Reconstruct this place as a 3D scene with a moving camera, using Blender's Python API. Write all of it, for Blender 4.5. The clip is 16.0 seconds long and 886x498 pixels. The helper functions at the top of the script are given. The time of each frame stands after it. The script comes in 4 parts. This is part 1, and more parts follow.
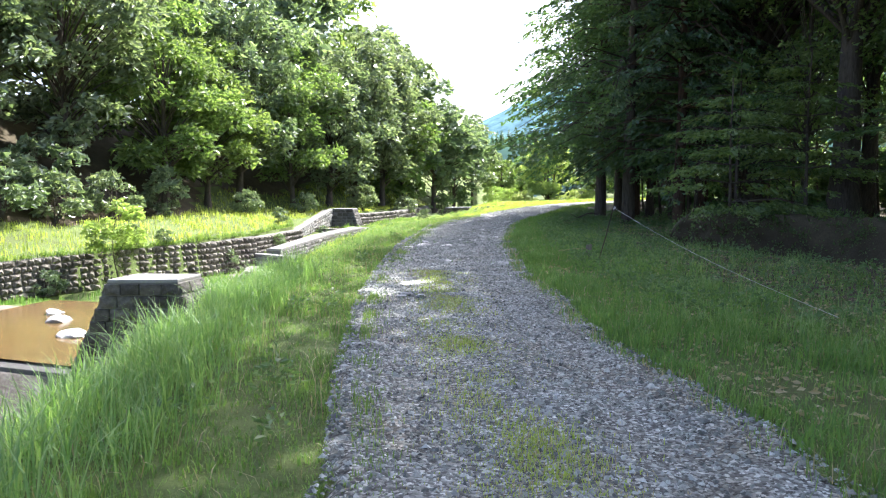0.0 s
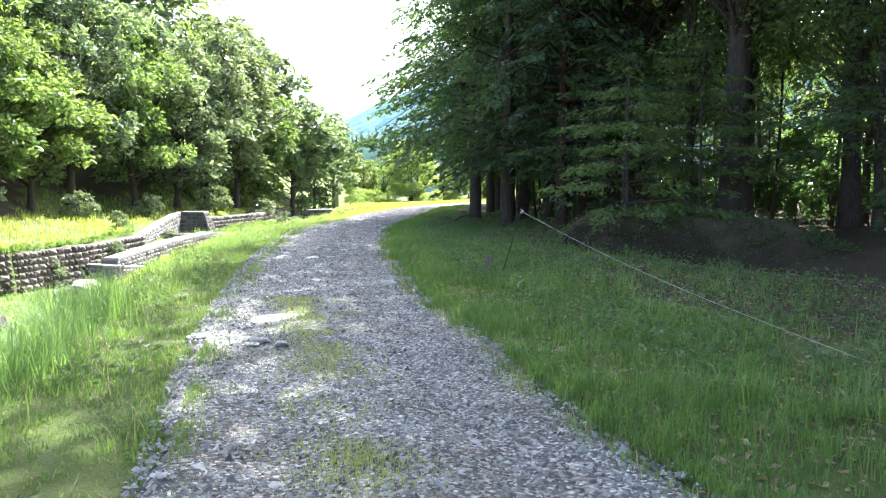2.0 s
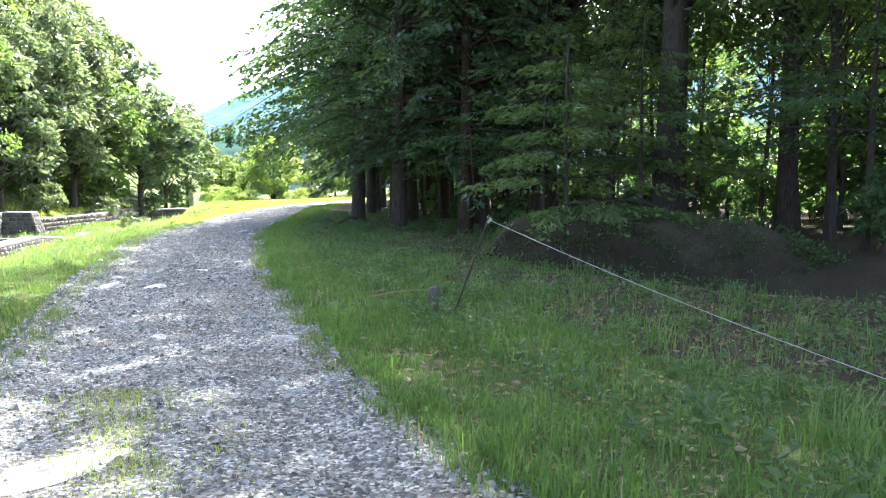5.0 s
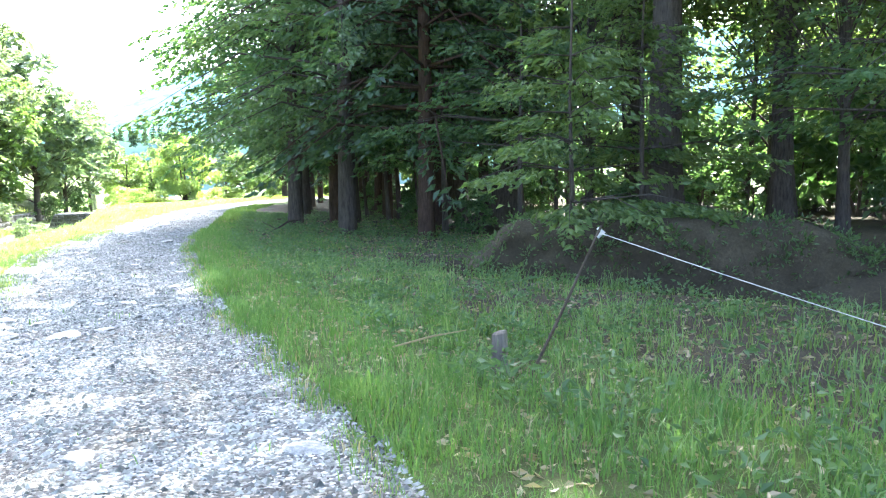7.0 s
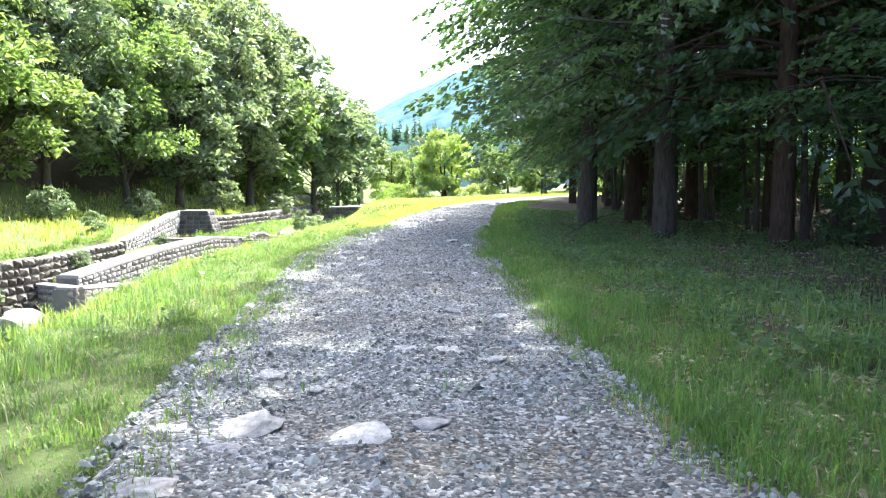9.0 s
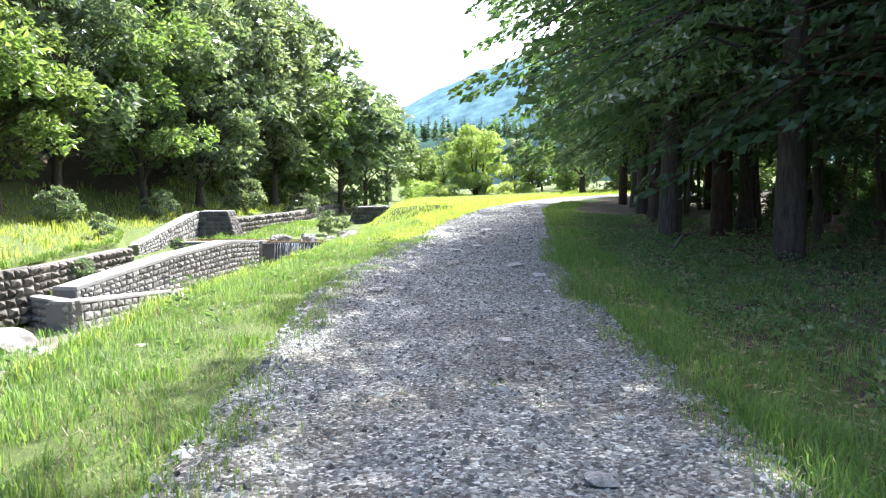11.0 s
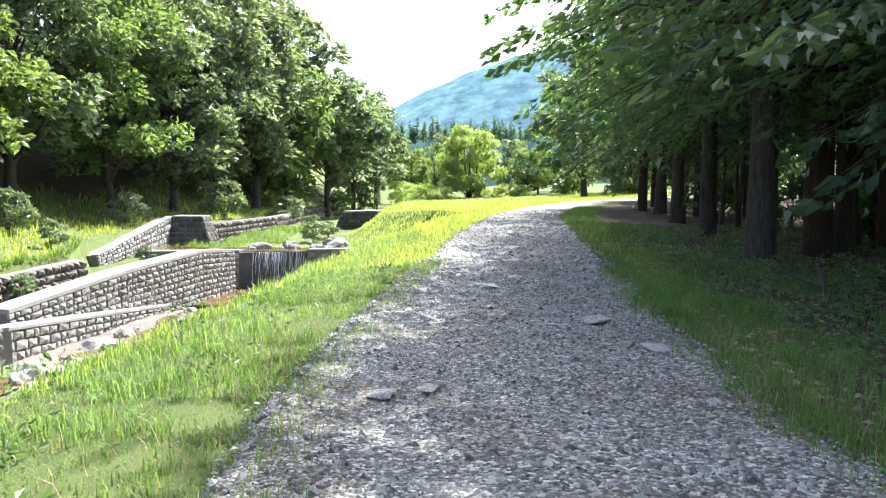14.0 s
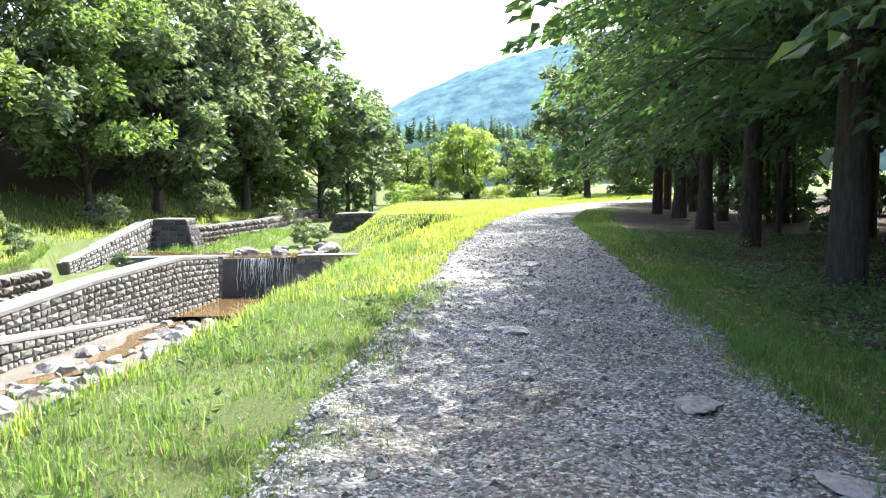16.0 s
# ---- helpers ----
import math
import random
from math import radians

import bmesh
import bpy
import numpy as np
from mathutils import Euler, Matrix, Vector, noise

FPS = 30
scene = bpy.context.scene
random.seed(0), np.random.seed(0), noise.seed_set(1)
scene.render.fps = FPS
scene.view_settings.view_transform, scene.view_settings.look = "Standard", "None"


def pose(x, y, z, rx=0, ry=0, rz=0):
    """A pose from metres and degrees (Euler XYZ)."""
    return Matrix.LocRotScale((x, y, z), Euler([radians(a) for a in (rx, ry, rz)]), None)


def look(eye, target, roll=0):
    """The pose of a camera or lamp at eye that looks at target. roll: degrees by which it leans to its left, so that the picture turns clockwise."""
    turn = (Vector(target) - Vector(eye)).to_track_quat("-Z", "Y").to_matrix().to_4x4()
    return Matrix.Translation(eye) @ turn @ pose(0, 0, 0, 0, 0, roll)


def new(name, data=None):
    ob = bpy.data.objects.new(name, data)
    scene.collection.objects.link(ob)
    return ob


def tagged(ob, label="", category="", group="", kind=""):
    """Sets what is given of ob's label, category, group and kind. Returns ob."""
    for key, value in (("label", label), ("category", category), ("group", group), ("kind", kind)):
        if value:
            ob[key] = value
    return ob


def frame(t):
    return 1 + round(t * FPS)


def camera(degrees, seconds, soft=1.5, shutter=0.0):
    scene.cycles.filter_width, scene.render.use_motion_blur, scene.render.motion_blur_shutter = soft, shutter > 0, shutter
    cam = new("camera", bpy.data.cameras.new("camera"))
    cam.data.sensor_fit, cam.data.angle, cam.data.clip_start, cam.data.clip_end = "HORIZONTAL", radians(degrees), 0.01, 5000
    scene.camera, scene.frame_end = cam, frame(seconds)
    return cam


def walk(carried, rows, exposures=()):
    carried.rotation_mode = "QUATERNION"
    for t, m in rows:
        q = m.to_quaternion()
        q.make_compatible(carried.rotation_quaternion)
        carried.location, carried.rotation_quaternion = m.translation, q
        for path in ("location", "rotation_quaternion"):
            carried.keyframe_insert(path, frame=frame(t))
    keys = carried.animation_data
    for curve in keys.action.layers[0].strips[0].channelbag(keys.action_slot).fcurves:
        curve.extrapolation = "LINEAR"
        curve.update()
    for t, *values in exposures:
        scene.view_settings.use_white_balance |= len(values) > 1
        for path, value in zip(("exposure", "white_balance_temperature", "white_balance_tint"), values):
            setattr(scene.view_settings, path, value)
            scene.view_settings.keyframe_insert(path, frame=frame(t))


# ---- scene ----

# camera: seconds, x, y, z, yaw, pitch, roll
PATH = [
    (0.0, 2.998, -1.033, 1.534, 11.03, -4.87, -0.19),
    (0.5, 2.880, -0.206, 1.521, 3.75, -4.73, -0.35),
    (1.0, 2.711, 0.586, 1.511, 1.15, -4.72, -0.30),
    (1.5, 2.536, 1.337, 1.499, -1.73, -4.78, -0.34),
    (2.0, 2.302, 2.058, 1.484, 0.45, -4.73, -0.16),
    (2.5, 2.076, 2.885, 1.464, 1.29, -4.80, -0.22),
    (3.0, 1.842, 3.733, 1.443, 3.15, -4.84, -0.24),
    (3.5, 1.729, 4.478, 1.423, 1.23, -5.02, -0.11),
    (4.0, 1.606, 5.209, 1.433, 0.00, -4.94, -0.15),
    (4.5, 1.634, 5.858, 1.444, -4.84, -5.06, 0.16),
    (4.7, 1.648, 6.124, 1.450, -7.01, -4.99, -0.06),
    (6.8, 1.005, 9.067, 1.470, -19.40, -5.18, 0.45),
    (7.0, 0.975, 9.539, 1.467, -16.49, -5.18, 0.76),
    (7.5, 0.828, 10.824, 1.458, -7.60, -5.14, -0.05),
    (8.0, 0.517, 11.978, 1.403, -4.18, -5.33, -0.07),
    (8.5, 0.202, 12.978, 1.336, -0.86, -5.23, 0.17),
    (9.0, 0.012, 13.851, 1.286, 2.07, -5.12, 0.19),
    (9.2, -0.067, 14.193, 1.274, 2.80, -5.08, 0.07),
    (11.3, -0.766, 18.379, 1.432, 4.39, -5.37, 0.12),
    (11.5, -0.847, 18.728, 1.431, 4.63, -5.19, 0.01),
    (12.0, -1.045, 19.557, 1.416, 5.41, -5.10, 0.16),
    (12.5, -1.169, 20.266, 1.395, 5.91, -5.24, 0.14),
    (13.0, -1.300, 20.989, 1.401, 5.31, -5.31, 0.19),
    (13.5, -1.399, 21.686, 1.423, 3.03, -5.28, 0.06),
    (14.0, -1.529, 22.382, 1.447, 3.22, -5.19, 0.08),
    (14.5, -1.612, 23.000, 1.468, 2.20, -5.25, 0.28),
    (15.0, -1.675, 23.690, 1.488, 2.17, -5.17, 0.19),
    (15.5, -1.750, 24.456, 1.494, 2.54, -5.07, 0.04),
    (16.0, -1.819, 25.225, 1.488, 2.94, -5.18, 0.10),
]
cam = camera(61.0, 16.0, soft=1.2)
walk(cam, [(t, pose(x, y, z, 90 + p, r, w)) for t, x, y, z, w, p, r in PATH],
     exposures=[(0, 2.0, 5850, 15), (1.5, 2.35, 5850, 15), (4.0, 2.4, 5850, 15), (4.7, 2.45, 5850, 15), (6.8, 3.5, 5600, 11), (7.4, 3.5, 5600, 11), (8.2, 2.9, 5700, 14), (9.2, 2.4, 5750, 15), (12, 1.9, 5800, 15), (16, 1.9, 5850, 15)])

# ---- light ----
SUN_AZ, SUN_EL = 27.0, 52.0   # degrees from +y towards +x, degrees above the ground
world = bpy.data.worlds.new("sky")
scene.world = world
world.use_nodes = True
wn = world.node_tree.nodes
sky = wn.new("ShaderNodeTexSky")
sky.sky_type = 'NISHITA'
sky.sun_disc = False
sky.sun_elevation, sky.sun_rotation = radians(SUN_EL), radians(SUN_AZ)
sky.air_density, sky.dust_density, sky.ozone_density = 0.8, 5.0, 0.5
wn["Background"].inputs["Strength"].default_value = 0.15
world.node_tree.links.new(sky.outputs[0], wn["Background"].inputs["Color"])
sun = new("sun", bpy.data.lights.new("sun", 'SUN'))
sun.data.energy, sun.data.angle, sun.data.color = 5.0, radians(0.6), (1.0, 0.95, 0.84)
sd = Vector((math.sin(radians(SUN_AZ)) * math.cos(radians(SUN_EL)), math.cos(radians(SUN_AZ)) * math.cos(radians(SUN_EL)), math.sin(radians(SUN_EL))))
sun.matrix_world = look(sd * 80, (0, 0, 0))
scene.view_settings.exposure = 0.0

# ---- materials ----
def nodes_of(name, rough=0.9, spec=0.3):
    m = bpy.data.materials.new(name)
    m.use_nodes = True
    n, l = m.node_tree.nodes, m.node_tree.links
    b = n["Principled BSDF"]
    b.inputs["Roughness"].default_value = rough
    b.inputs["Specular IOR Level"].default_value = spec
    return m, n, l, b


def ramp(n, stops):
    r = n.new("ShaderNodeValToRGB")
    e = r.color_ramp.elements
    while len(e) < len(stops):
        e.new(0.5)
    for el, (p, c) in zip(e, stops):
        el.position, el.color = p, (*c, 1)
    return r


def coords(n, l, scale, kind="Object"):
    c = n.new("ShaderNodeTexCoord")
    mp = n.new("ShaderNodeMapping")
    mp.inputs["Scale"].default_value = scale if isinstance(scale, tuple) else (scale,) * 3
    l.new(c.outputs[kind], mp.inputs["Vector"])
    return mp.outputs[0]


def noise_tex(n, l, vec, scale, detail=5.0, rough=0.6):
    t = n.new("ShaderNodeTexNoise")
    t.inputs["Scale"].default_value, t.inputs["Detail"].default_value, t.inputs["Roughness"].default_value = scale, detail, rough
    l.new(vec, t.inputs["Vector"])
    return t.outputs["Fac"]


def mix(n, l, fac, a, b, kind='MIX'):
    m = n.new("ShaderNodeMix")
    m.data_type, m.blend_type = 'RGBA', kind
    for sock, v in ((m.inputs[0], fac), (m.inputs[6], a), (m.inputs[7], b)):
        if hasattr(v, "is_output"):
            l.new(v, sock)
        else:
            sock.default_value = v if not isinstance(v, tuple) else (*v, 1)
    return m.outputs[2]


def bump(n, l, b, height, strength, dist):
    k = n.new("ShaderNodeBump")
    k.inputs["Strength"].default_value, k.inputs["Distance"].default_value = strength, dist
    l.new(height, k.inputs["Height"])
    l.new(k.outputs[0], b.inputs["Normal"])


def earth_mix(name, stops, big=0.35, fine=14.0, rough=0.95, bd=0.03):
    """Mottled surface: two scales of noise through a ramp, with fine relief."""
    m, n, l, b = nodes_of(name, rough, 0.2)
    v = coords(n, l, 1.0)
    a, f = noise_tex(n, l, v, big, 6), noise_tex(n, l, v, fine, 8, 0.7)
    mx = n.new("ShaderNodeMath")
    mx.operation = 'MULTIPLY_ADD'
    mx.inputs[1].default_value = 0.55
    l.new(f, mx.inputs[0])
    h = n.new("ShaderNodeMath")
    h.operation = 'MULTIPLY'
    h.inputs[1].default_value = 0.45
    l.new(a, h.inputs[0])
    l.new(h.outputs[0], mx.inputs[2])
    r = ramp(n, stops)
    l.new(mx.outputs[0], r.inputs[0])
    l.new(r.outputs[0], b.inputs["Base Color"])
    bump(n, l, b, f, 0.7, bd)
    return m


def stone_mat(name, dark, light, cell=0.0, bd=0.02, rough=0.9):
    """Rock: per-piece tone, blotches and grain."""
    m, n, l, b = nodes_of(name, rough, 0.25)
    v = coords(n, l, 1.0)
    g, f = noise_tex(n, l, v, 3.5, 6), noise_tex(n, l, v, 38.0, 6, 0.7)
    isl = n.new("ShaderNodeNewGeometry").outputs["Random Per Island"]
    rnd = n.new("ShaderNodeObjectInfo").outputs["Random"]
    s = n.new("ShaderNodeMath")
    s.operation = 'ADD'
    l.new(isl, s.inputs[0])
    l.new(rnd, s.inputs[1])
    fr = n.new("ShaderNodeMath")
    fr.operation = 'FRACT'
    l.new(s.outputs[0], fr.inputs[0])
    r = ramp(n, [(0.0, dark), (0.55, tuple((a + c) / 2 for a, c in zip(dark, light))), (1.0, light)])
    l.new(fr.outputs[0], r.inputs[0])
    blot = ramp(n, [(0.35, (0.55, 0.56, 0.52)), (0.62, (1, 1, 1))])
    l.new(g, blot.inputs[0])
    c1 = mix(n, l, 1.0, r.outputs[0], blot.outputs[0], 'MULTIPLY')
    gr = ramp(n, [(0.3, (0.72, 0.72, 0.72)), (0.7, (1.12, 1.12, 1.1))])
    l.new(f, gr.inputs[0])
    l.new(mix(n, l, 1.0, c1, gr.outputs[0], 'MULTIPLY'), b.inputs["Base Color"])
    bump(n, l, b, f, 0.8, bd)
    return m


def leaf_mat(name, dark, mid, light, trans=0.45, rough=0.4, spec=0.5):
    """Foliage: colour varies leaf by leaf and from tree to tree; light passes through."""
    m, n, l, b = nodes_of(name, rough, spec)
    isl = n.new("ShaderNodeNewGeometry").outputs["Random Per Island"]
    rnd = n.new("ShaderNodeObjectInfo").outputs["Random"]
    v = coords(n, l, 1.0)
    big = noise_tex(n, l, v, 0.6, 3)
    r = ramp(n, [(0.0, dark), (0.5, mid), (1.0, light)])
    s = n.new("ShaderNodeMath")
    s.operation = 'MULTIPLY_ADD'
    s.inputs[1].default_value = 0.6
    l.new(isl, s.inputs[0])
    s2 = n.new("ShaderNodeMath")
    s2.operation = 'MULTIPLY'
    s2.inputs[1].default_value = 0.5
    l.new(big, s2.inputs[0])
    l.new(s2.outputs[0], s.inputs[2])
    l.new(s.outputs[0], r.inputs[0])
    hs = n.new("ShaderNodeHueSaturation")
    hm = n.new("ShaderNodeMapRange")
    hm.inputs["To Min"].default_value, hm.inputs["To Max"].default_value = 0.485, 0.512
    l.new(rnd, hm.inputs[0])
    l.new(hm.outputs[0], hs.inputs["Hue"])
    hs.inputs["Saturation"].default_value = 0.9
    l.new(r.outputs[0], hs.inputs["Color"])
    l.new(hs.outputs[0], b.inputs["Base Color"])
    t = n.new("ShaderNodeBsdfTranslucent")
    l.new(mix(n, l, 1.0, hs.outputs[0], (1.4, 1.45, 0.7), 'MULTIPLY'), t.inputs["Color"])
    ms = n.new("ShaderNodeMixShader")
    ms.inputs[0].default_value = trans
    l.new(b.outputs[0], ms.inputs[1])
    l.new(t.outputs[0], ms.inputs[2])
    l.new(ms.outputs[0], n["Material Output"].inputs["Surface"])
    return m


def bark_mat(name, dark, light):
    m, n, l, b = nodes_of(name, 0.95, 0.15)
    v = coords(n, l, (9.0, 9.0, 1.6))
    f = noise_tex(n, l, v, 2.2, 8, 0.7)
    r = ramp(n, [(0.3, dark), (0.7, light)])
    l.new(f, r.inputs[0])
    l.new(r.outputs[0], b.inputs["Base Color"])
    bump(n, l, b, f, 0.9, 0.03)
    return m


def gravel_mat():
    m, n, l, b = nodes_of("gravel", 0.85, 0.3)
    v = coords(n, l, 1.0)
    vo = n.new("ShaderNodeTexVoronoi")
    vo.inputs["Scale"].default_value = 44.0
    l.new(v, vo.inputs["Vector"])
    sep = n.new("ShaderNodeSeparateColor")
    l.new(vo.outputs["Color"], sep.inputs[0])
    r = ramp(n, [(0.0, (0.05, 0.047, 0.041)), (0.45, (0.122, 0.125, 0.112)), (0.8, (0.255, 0.262, 0.238)), (1.0, (0.475, 0.49, 0.45))])
    l.new(sep.outputs[0], r.inputs[0])
    big = noise_tex(n, l, v, 0.9, 6)
    soil = ramp(n, [(0.42, (1, 1, 1)), (0.68, (0.66, 0.58, 0.48))])
    l.new(big, soil.inputs[0])
    l.new(mix(n, l, 1.0, r.outputs[0], soil.outputs[0], 'MULTIPLY'), b.inputs["Base Color"])
    inv = n.new("ShaderNodeMath")
    inv.operation = 'SUBTRACT'
    inv.inputs[0].default_value = 1.0
    l.new(vo.outputs["Distance"], inv.inputs[1])
    bump(n, l, b, inv.outputs[0], 0.55, 0.02)
    return m


def water_mat():
    m, n, l, b = nodes_of("stream_water", 0.06, 0.5)
    v = coords(n, l, 1.0)
    f = noise_tex(n, l, v, 1.2, 4)
    r = ramp(n, [(0.3, (0.075, 0.05, 0.02)), (0.7, (0.15, 0.098, 0.04))])
    l.new(f, r.inputs[0])
    l.new(r.outputs[0], b.inputs["Base Color"])
    bump(n, l, b, noise_tex(n, l, v, 9.0, 3), 0.25, 0.02)
    return m


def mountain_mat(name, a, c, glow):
    """Far wooded slope; bright haze is painted in by blue tones and emission."""
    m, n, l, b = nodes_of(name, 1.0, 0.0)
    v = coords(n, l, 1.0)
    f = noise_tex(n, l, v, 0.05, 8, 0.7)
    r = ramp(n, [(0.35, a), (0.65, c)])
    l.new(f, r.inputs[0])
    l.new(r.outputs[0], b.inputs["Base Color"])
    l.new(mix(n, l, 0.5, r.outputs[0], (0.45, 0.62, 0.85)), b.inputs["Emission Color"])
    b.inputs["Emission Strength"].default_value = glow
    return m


M_GRASSLAND = earth_mix("grassy_soil", [(0.34, (0.075, 0.06, 0.03)), (0.44, (0.07, 0.088, 0.026)), (0.52, (0.088, 0.125, 0.033)), (0.62, (0.14, 0.155, 0.055)), (0.74, (0.23, 0.205, 0.11))], 0.5, 48.0, 0.95, 0.05)
M_LITTER = earth_mix("leaf_litter", [(0.3, (0.03, 0.024, 0.015)), (0.5, (0.062, 0.05, 0.03)), (0.68, (0.12, 0.098, 0.06))], 0.8, 22.0)
M_GRAVEL = gravel_mat()
M_PEBBLE = stone_mat("pebble", (0.083, 0.087, 0.078), (0.465, 0.485, 0.445), bd=0.004, rough=0.65)
M_ROCK = stone_mat("pale_rock", (0.44, 0.43, 0.405), (0.7, 0.69, 0.655), bd=0.015)
M_RIVERBED = earth_mix('stream_gravel', [(0.3, (0.06, 0.05, 0.038)), (0.5, (0.13, 0.115, 0.09)), (0.7, (0.25, 0.235, 0.21))], 0.7, 9.0, 0.9, 0.05)
# Weathered abutment stone, darkened further in colour for the shade on its faces.
M_DARKSTONE = stone_mat('shade_darkened_stone', (0.075, 0.07, 0.063), (0.16, 0.15, 0.138), bd=0.03)
M_RIVERROCK = stone_mat("river_rock", (0.28, 0.26, 0.24), (0.62, 0.60, 0.57), bd=0.02)
M_WALLSTONE = stone_mat("grey_wall_stone", (0.22, 0.215, 0.205), (0.40, 0.39, 0.37), bd=0.03)
M_FIELDSTONE = stone_mat("field_stone", (0.10, 0.09, 0.078), (0.27, 0.245, 0.215), bd=0.03)
M_MORTAR = earth_mix("mortar", [(0.3, (0.10, 0.10, 0.09)), (0.7, (0.20, 0.19, 0.175))], 1.5, 40.0, 0.95, 0.008)
M_CONCRETE = earth_mix("weathered_concrete", [(0.25, (0.14, 0.138, 0.13)), (0.5, (0.24, 0.236, 0.225)), (0.72, (0.36, 0.352, 0.335))], 0.9, 30.0, 0.9, 0.006)
M_DARKCONC = earth_mix("wet_dam_face", [(0.3, (0.035, 0.035, 0.033)), (0.5, (0.075, 0.073, 0.068)), (0.7, (0.14, 0.135, 0.125))], 1.2, 18.0, 0.45, 0.01)
M_WATER = water_mat()
M_BARK = bark_mat("bark", (0.035, 0.028, 0.022), (0.12, 0.10, 0.08))
M_BARK_DARK = bark_mat("cedar_bark", (0.03, 0.02, 0.014), (0.10, 0.065, 0.045))
M_LEAF_OAK = leaf_mat("oak_leaves", (0.05, 0.083, 0.05), (0.125, 0.178, 0.105), (0.25, 0.305, 0.2), 0.48, 0.36, 0.7)
M_LEAF_FRESH = leaf_mat("fresh_leaves", (0.06, 0.11, 0.03), (0.12, 0.195, 0.05), (0.2, 0.27, 0.09), 0.5)
M_LEAF_WOOD = leaf_mat("shade_leaves", (0.04, 0.085, 0.03), (0.085, 0.165, 0.055), (0.15, 0.23, 0.09), 0.5)
M_LEAF_CEDAR = leaf_mat("cedar_needles", (0.028, 0.06, 0.03), (0.056, 0.112, 0.052), (0.10, 0.17, 0.08), 0.48)
M_LEAF_WILLOW = leaf_mat("willow_leaves", (0.15, 0.22, 0.05), (0.25, 0.34, 0.08), (0.34, 0.42, 0.13), 0.55)
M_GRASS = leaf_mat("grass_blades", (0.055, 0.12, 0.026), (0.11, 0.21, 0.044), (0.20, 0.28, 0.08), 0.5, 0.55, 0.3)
# Yellower bank grass, with the brightness of sunlight put into its colour.
M_GRASS_SUN_TINT = leaf_mat("sun_tinted_bank_grass", (0.13, 0.19, 0.03), (0.25, 0.325, 0.052), (0.38, 0.41, 0.10), 0.58, 0.5, 0.3)
M_GRASS_LONG = leaf_mat("long_grass", (0.07, 0.15, 0.04), (0.13, 0.24, 0.065), (0.24, 0.34, 0.13), 0.5, 0.45, 0.4)
M_STRAW = leaf_mat("dry_straw", (0.18, 0.14, 0.07), (0.28, 0.23, 0.12), (0.4, 0.34, 0.2), 0.3)
M_MOUNTAIN = mountain_mat("haze_painted_mountain", (0.02, 0.055, 0.065), (0.10, 0.18, 0.18), 0.15)
M_RIDGE = mountain_mat("haze_painted_ridge", (0.02, 0.05, 0.03), (0.05, 0.10, 0.05), 0.12)

# ---- building helpers ----
rng = np.random.default_rng(7)


def mesh_of(name, verts, faces, mat, smooth=False):
    me = bpy.data.meshes.new(name)
    me.from_pydata(np.asarray(verts, float).tolist(), [], [tuple(f) for f in np.asarray(faces).tolist()] if isinstance(faces, np.ndarray) else faces)
    if mat:
        me.materials.append(mat)
    if smooth:
        me.polygons.foreach_set("use_smooth", [True] * len(me.polygons))
    me.update()
    return me


def from_bm(name, bm, mat, smooth=False):
    me = bpy.data.meshes.new(name)
    bmesh.ops.recalc_face_normals(bm, faces=bm.faces)
    bm.to_mesh(me)
    bm.free()
    if mat:
        me.materials.append(mat)
    if smooth:
        me.polygons.foreach_set("use_smooth", [True] * len(me.polygons))
    return me


def part(name, me, parent, label=""):
    ob = new(name, me)
    ob.parent = parent
    return tagged(ob, label)


def thing(name, at, label, category, group="", kind="", rz=0.0, scale=1.0):
    ob = new(name)
    ob.empty_display_size = 0.2
    ob.matrix_basis = pose(*at, 0, 0, rz) @ Matrix.Scale(scale, 4)
    return tagged(ob, label, category, group, kind)


def lerp(x, pts):
    return np.interp(x, [p[0] for p in pts], [p[1] for p in pts])


def smooth01(t):
    t = np.clip(t, 0, 1)
    return t * t * (3 - 2 * t)


WAVES = [(rng.uniform(-1, 1, 2), rng.uniform(0, 6.28)) for _ in range(14)]


def rolling(x, y, size):
    """Gentle unevenness of about 1 in height, with waves of about that size in metres."""
    s = 0.0
    for k, (d, ph) in enumerate(WAVES):
        f = 6.28 / size * (0.5 + 0.16 * k)
        s = s + np.sin(f * (d[0] * x + d[1] * y) + ph) / (1 + 0.35 * k)
    return s / 3.5


# edges of the gravel track, the foot of the bank, the far side of the stream: (y, x)
LEFT_EDGE = [(-14, 2.8), (0, 2.0), (2.7, 1.68), (4.7, 1.03), (8.1, 0.12), (11.9, -0.72), (17.2, -1.7), (20.5, -2.15), (24.5, -2.6), (27, -2.95), (30, -2.9), (33, -2.75), (43, -2.3), (53, -1.4), (64, 0.6), (74, 4.0), (84, 9.5), (94, 17)]
RIGHT_EDGE = [(-14, 7.4), (0, 5.1), (2.9, 4.4), (4.4, 3.98), (6.9, 3.12), (9.8, 2.58), (12, 1.98), (14.8, 1.6), (18.6, 1.0), (23, 0.68), (27, 0.36), (30, 0.32), (35, 0.62), (40, 0.82), (53, 1.5), (64, 3.6), (74, 7.2), (84, 12.8), (94, 20.5)]
TOE = [(-30, -9.5), (15, -10.2), (30, -11.2), (44, -12.0), (48, -12.0), (54, -11.0), (58, -10.0), (63.9, -8.4), (64.8, -8.2), (66.5, -9.4), (75, -11.2), (100, -13), (160, -10)]
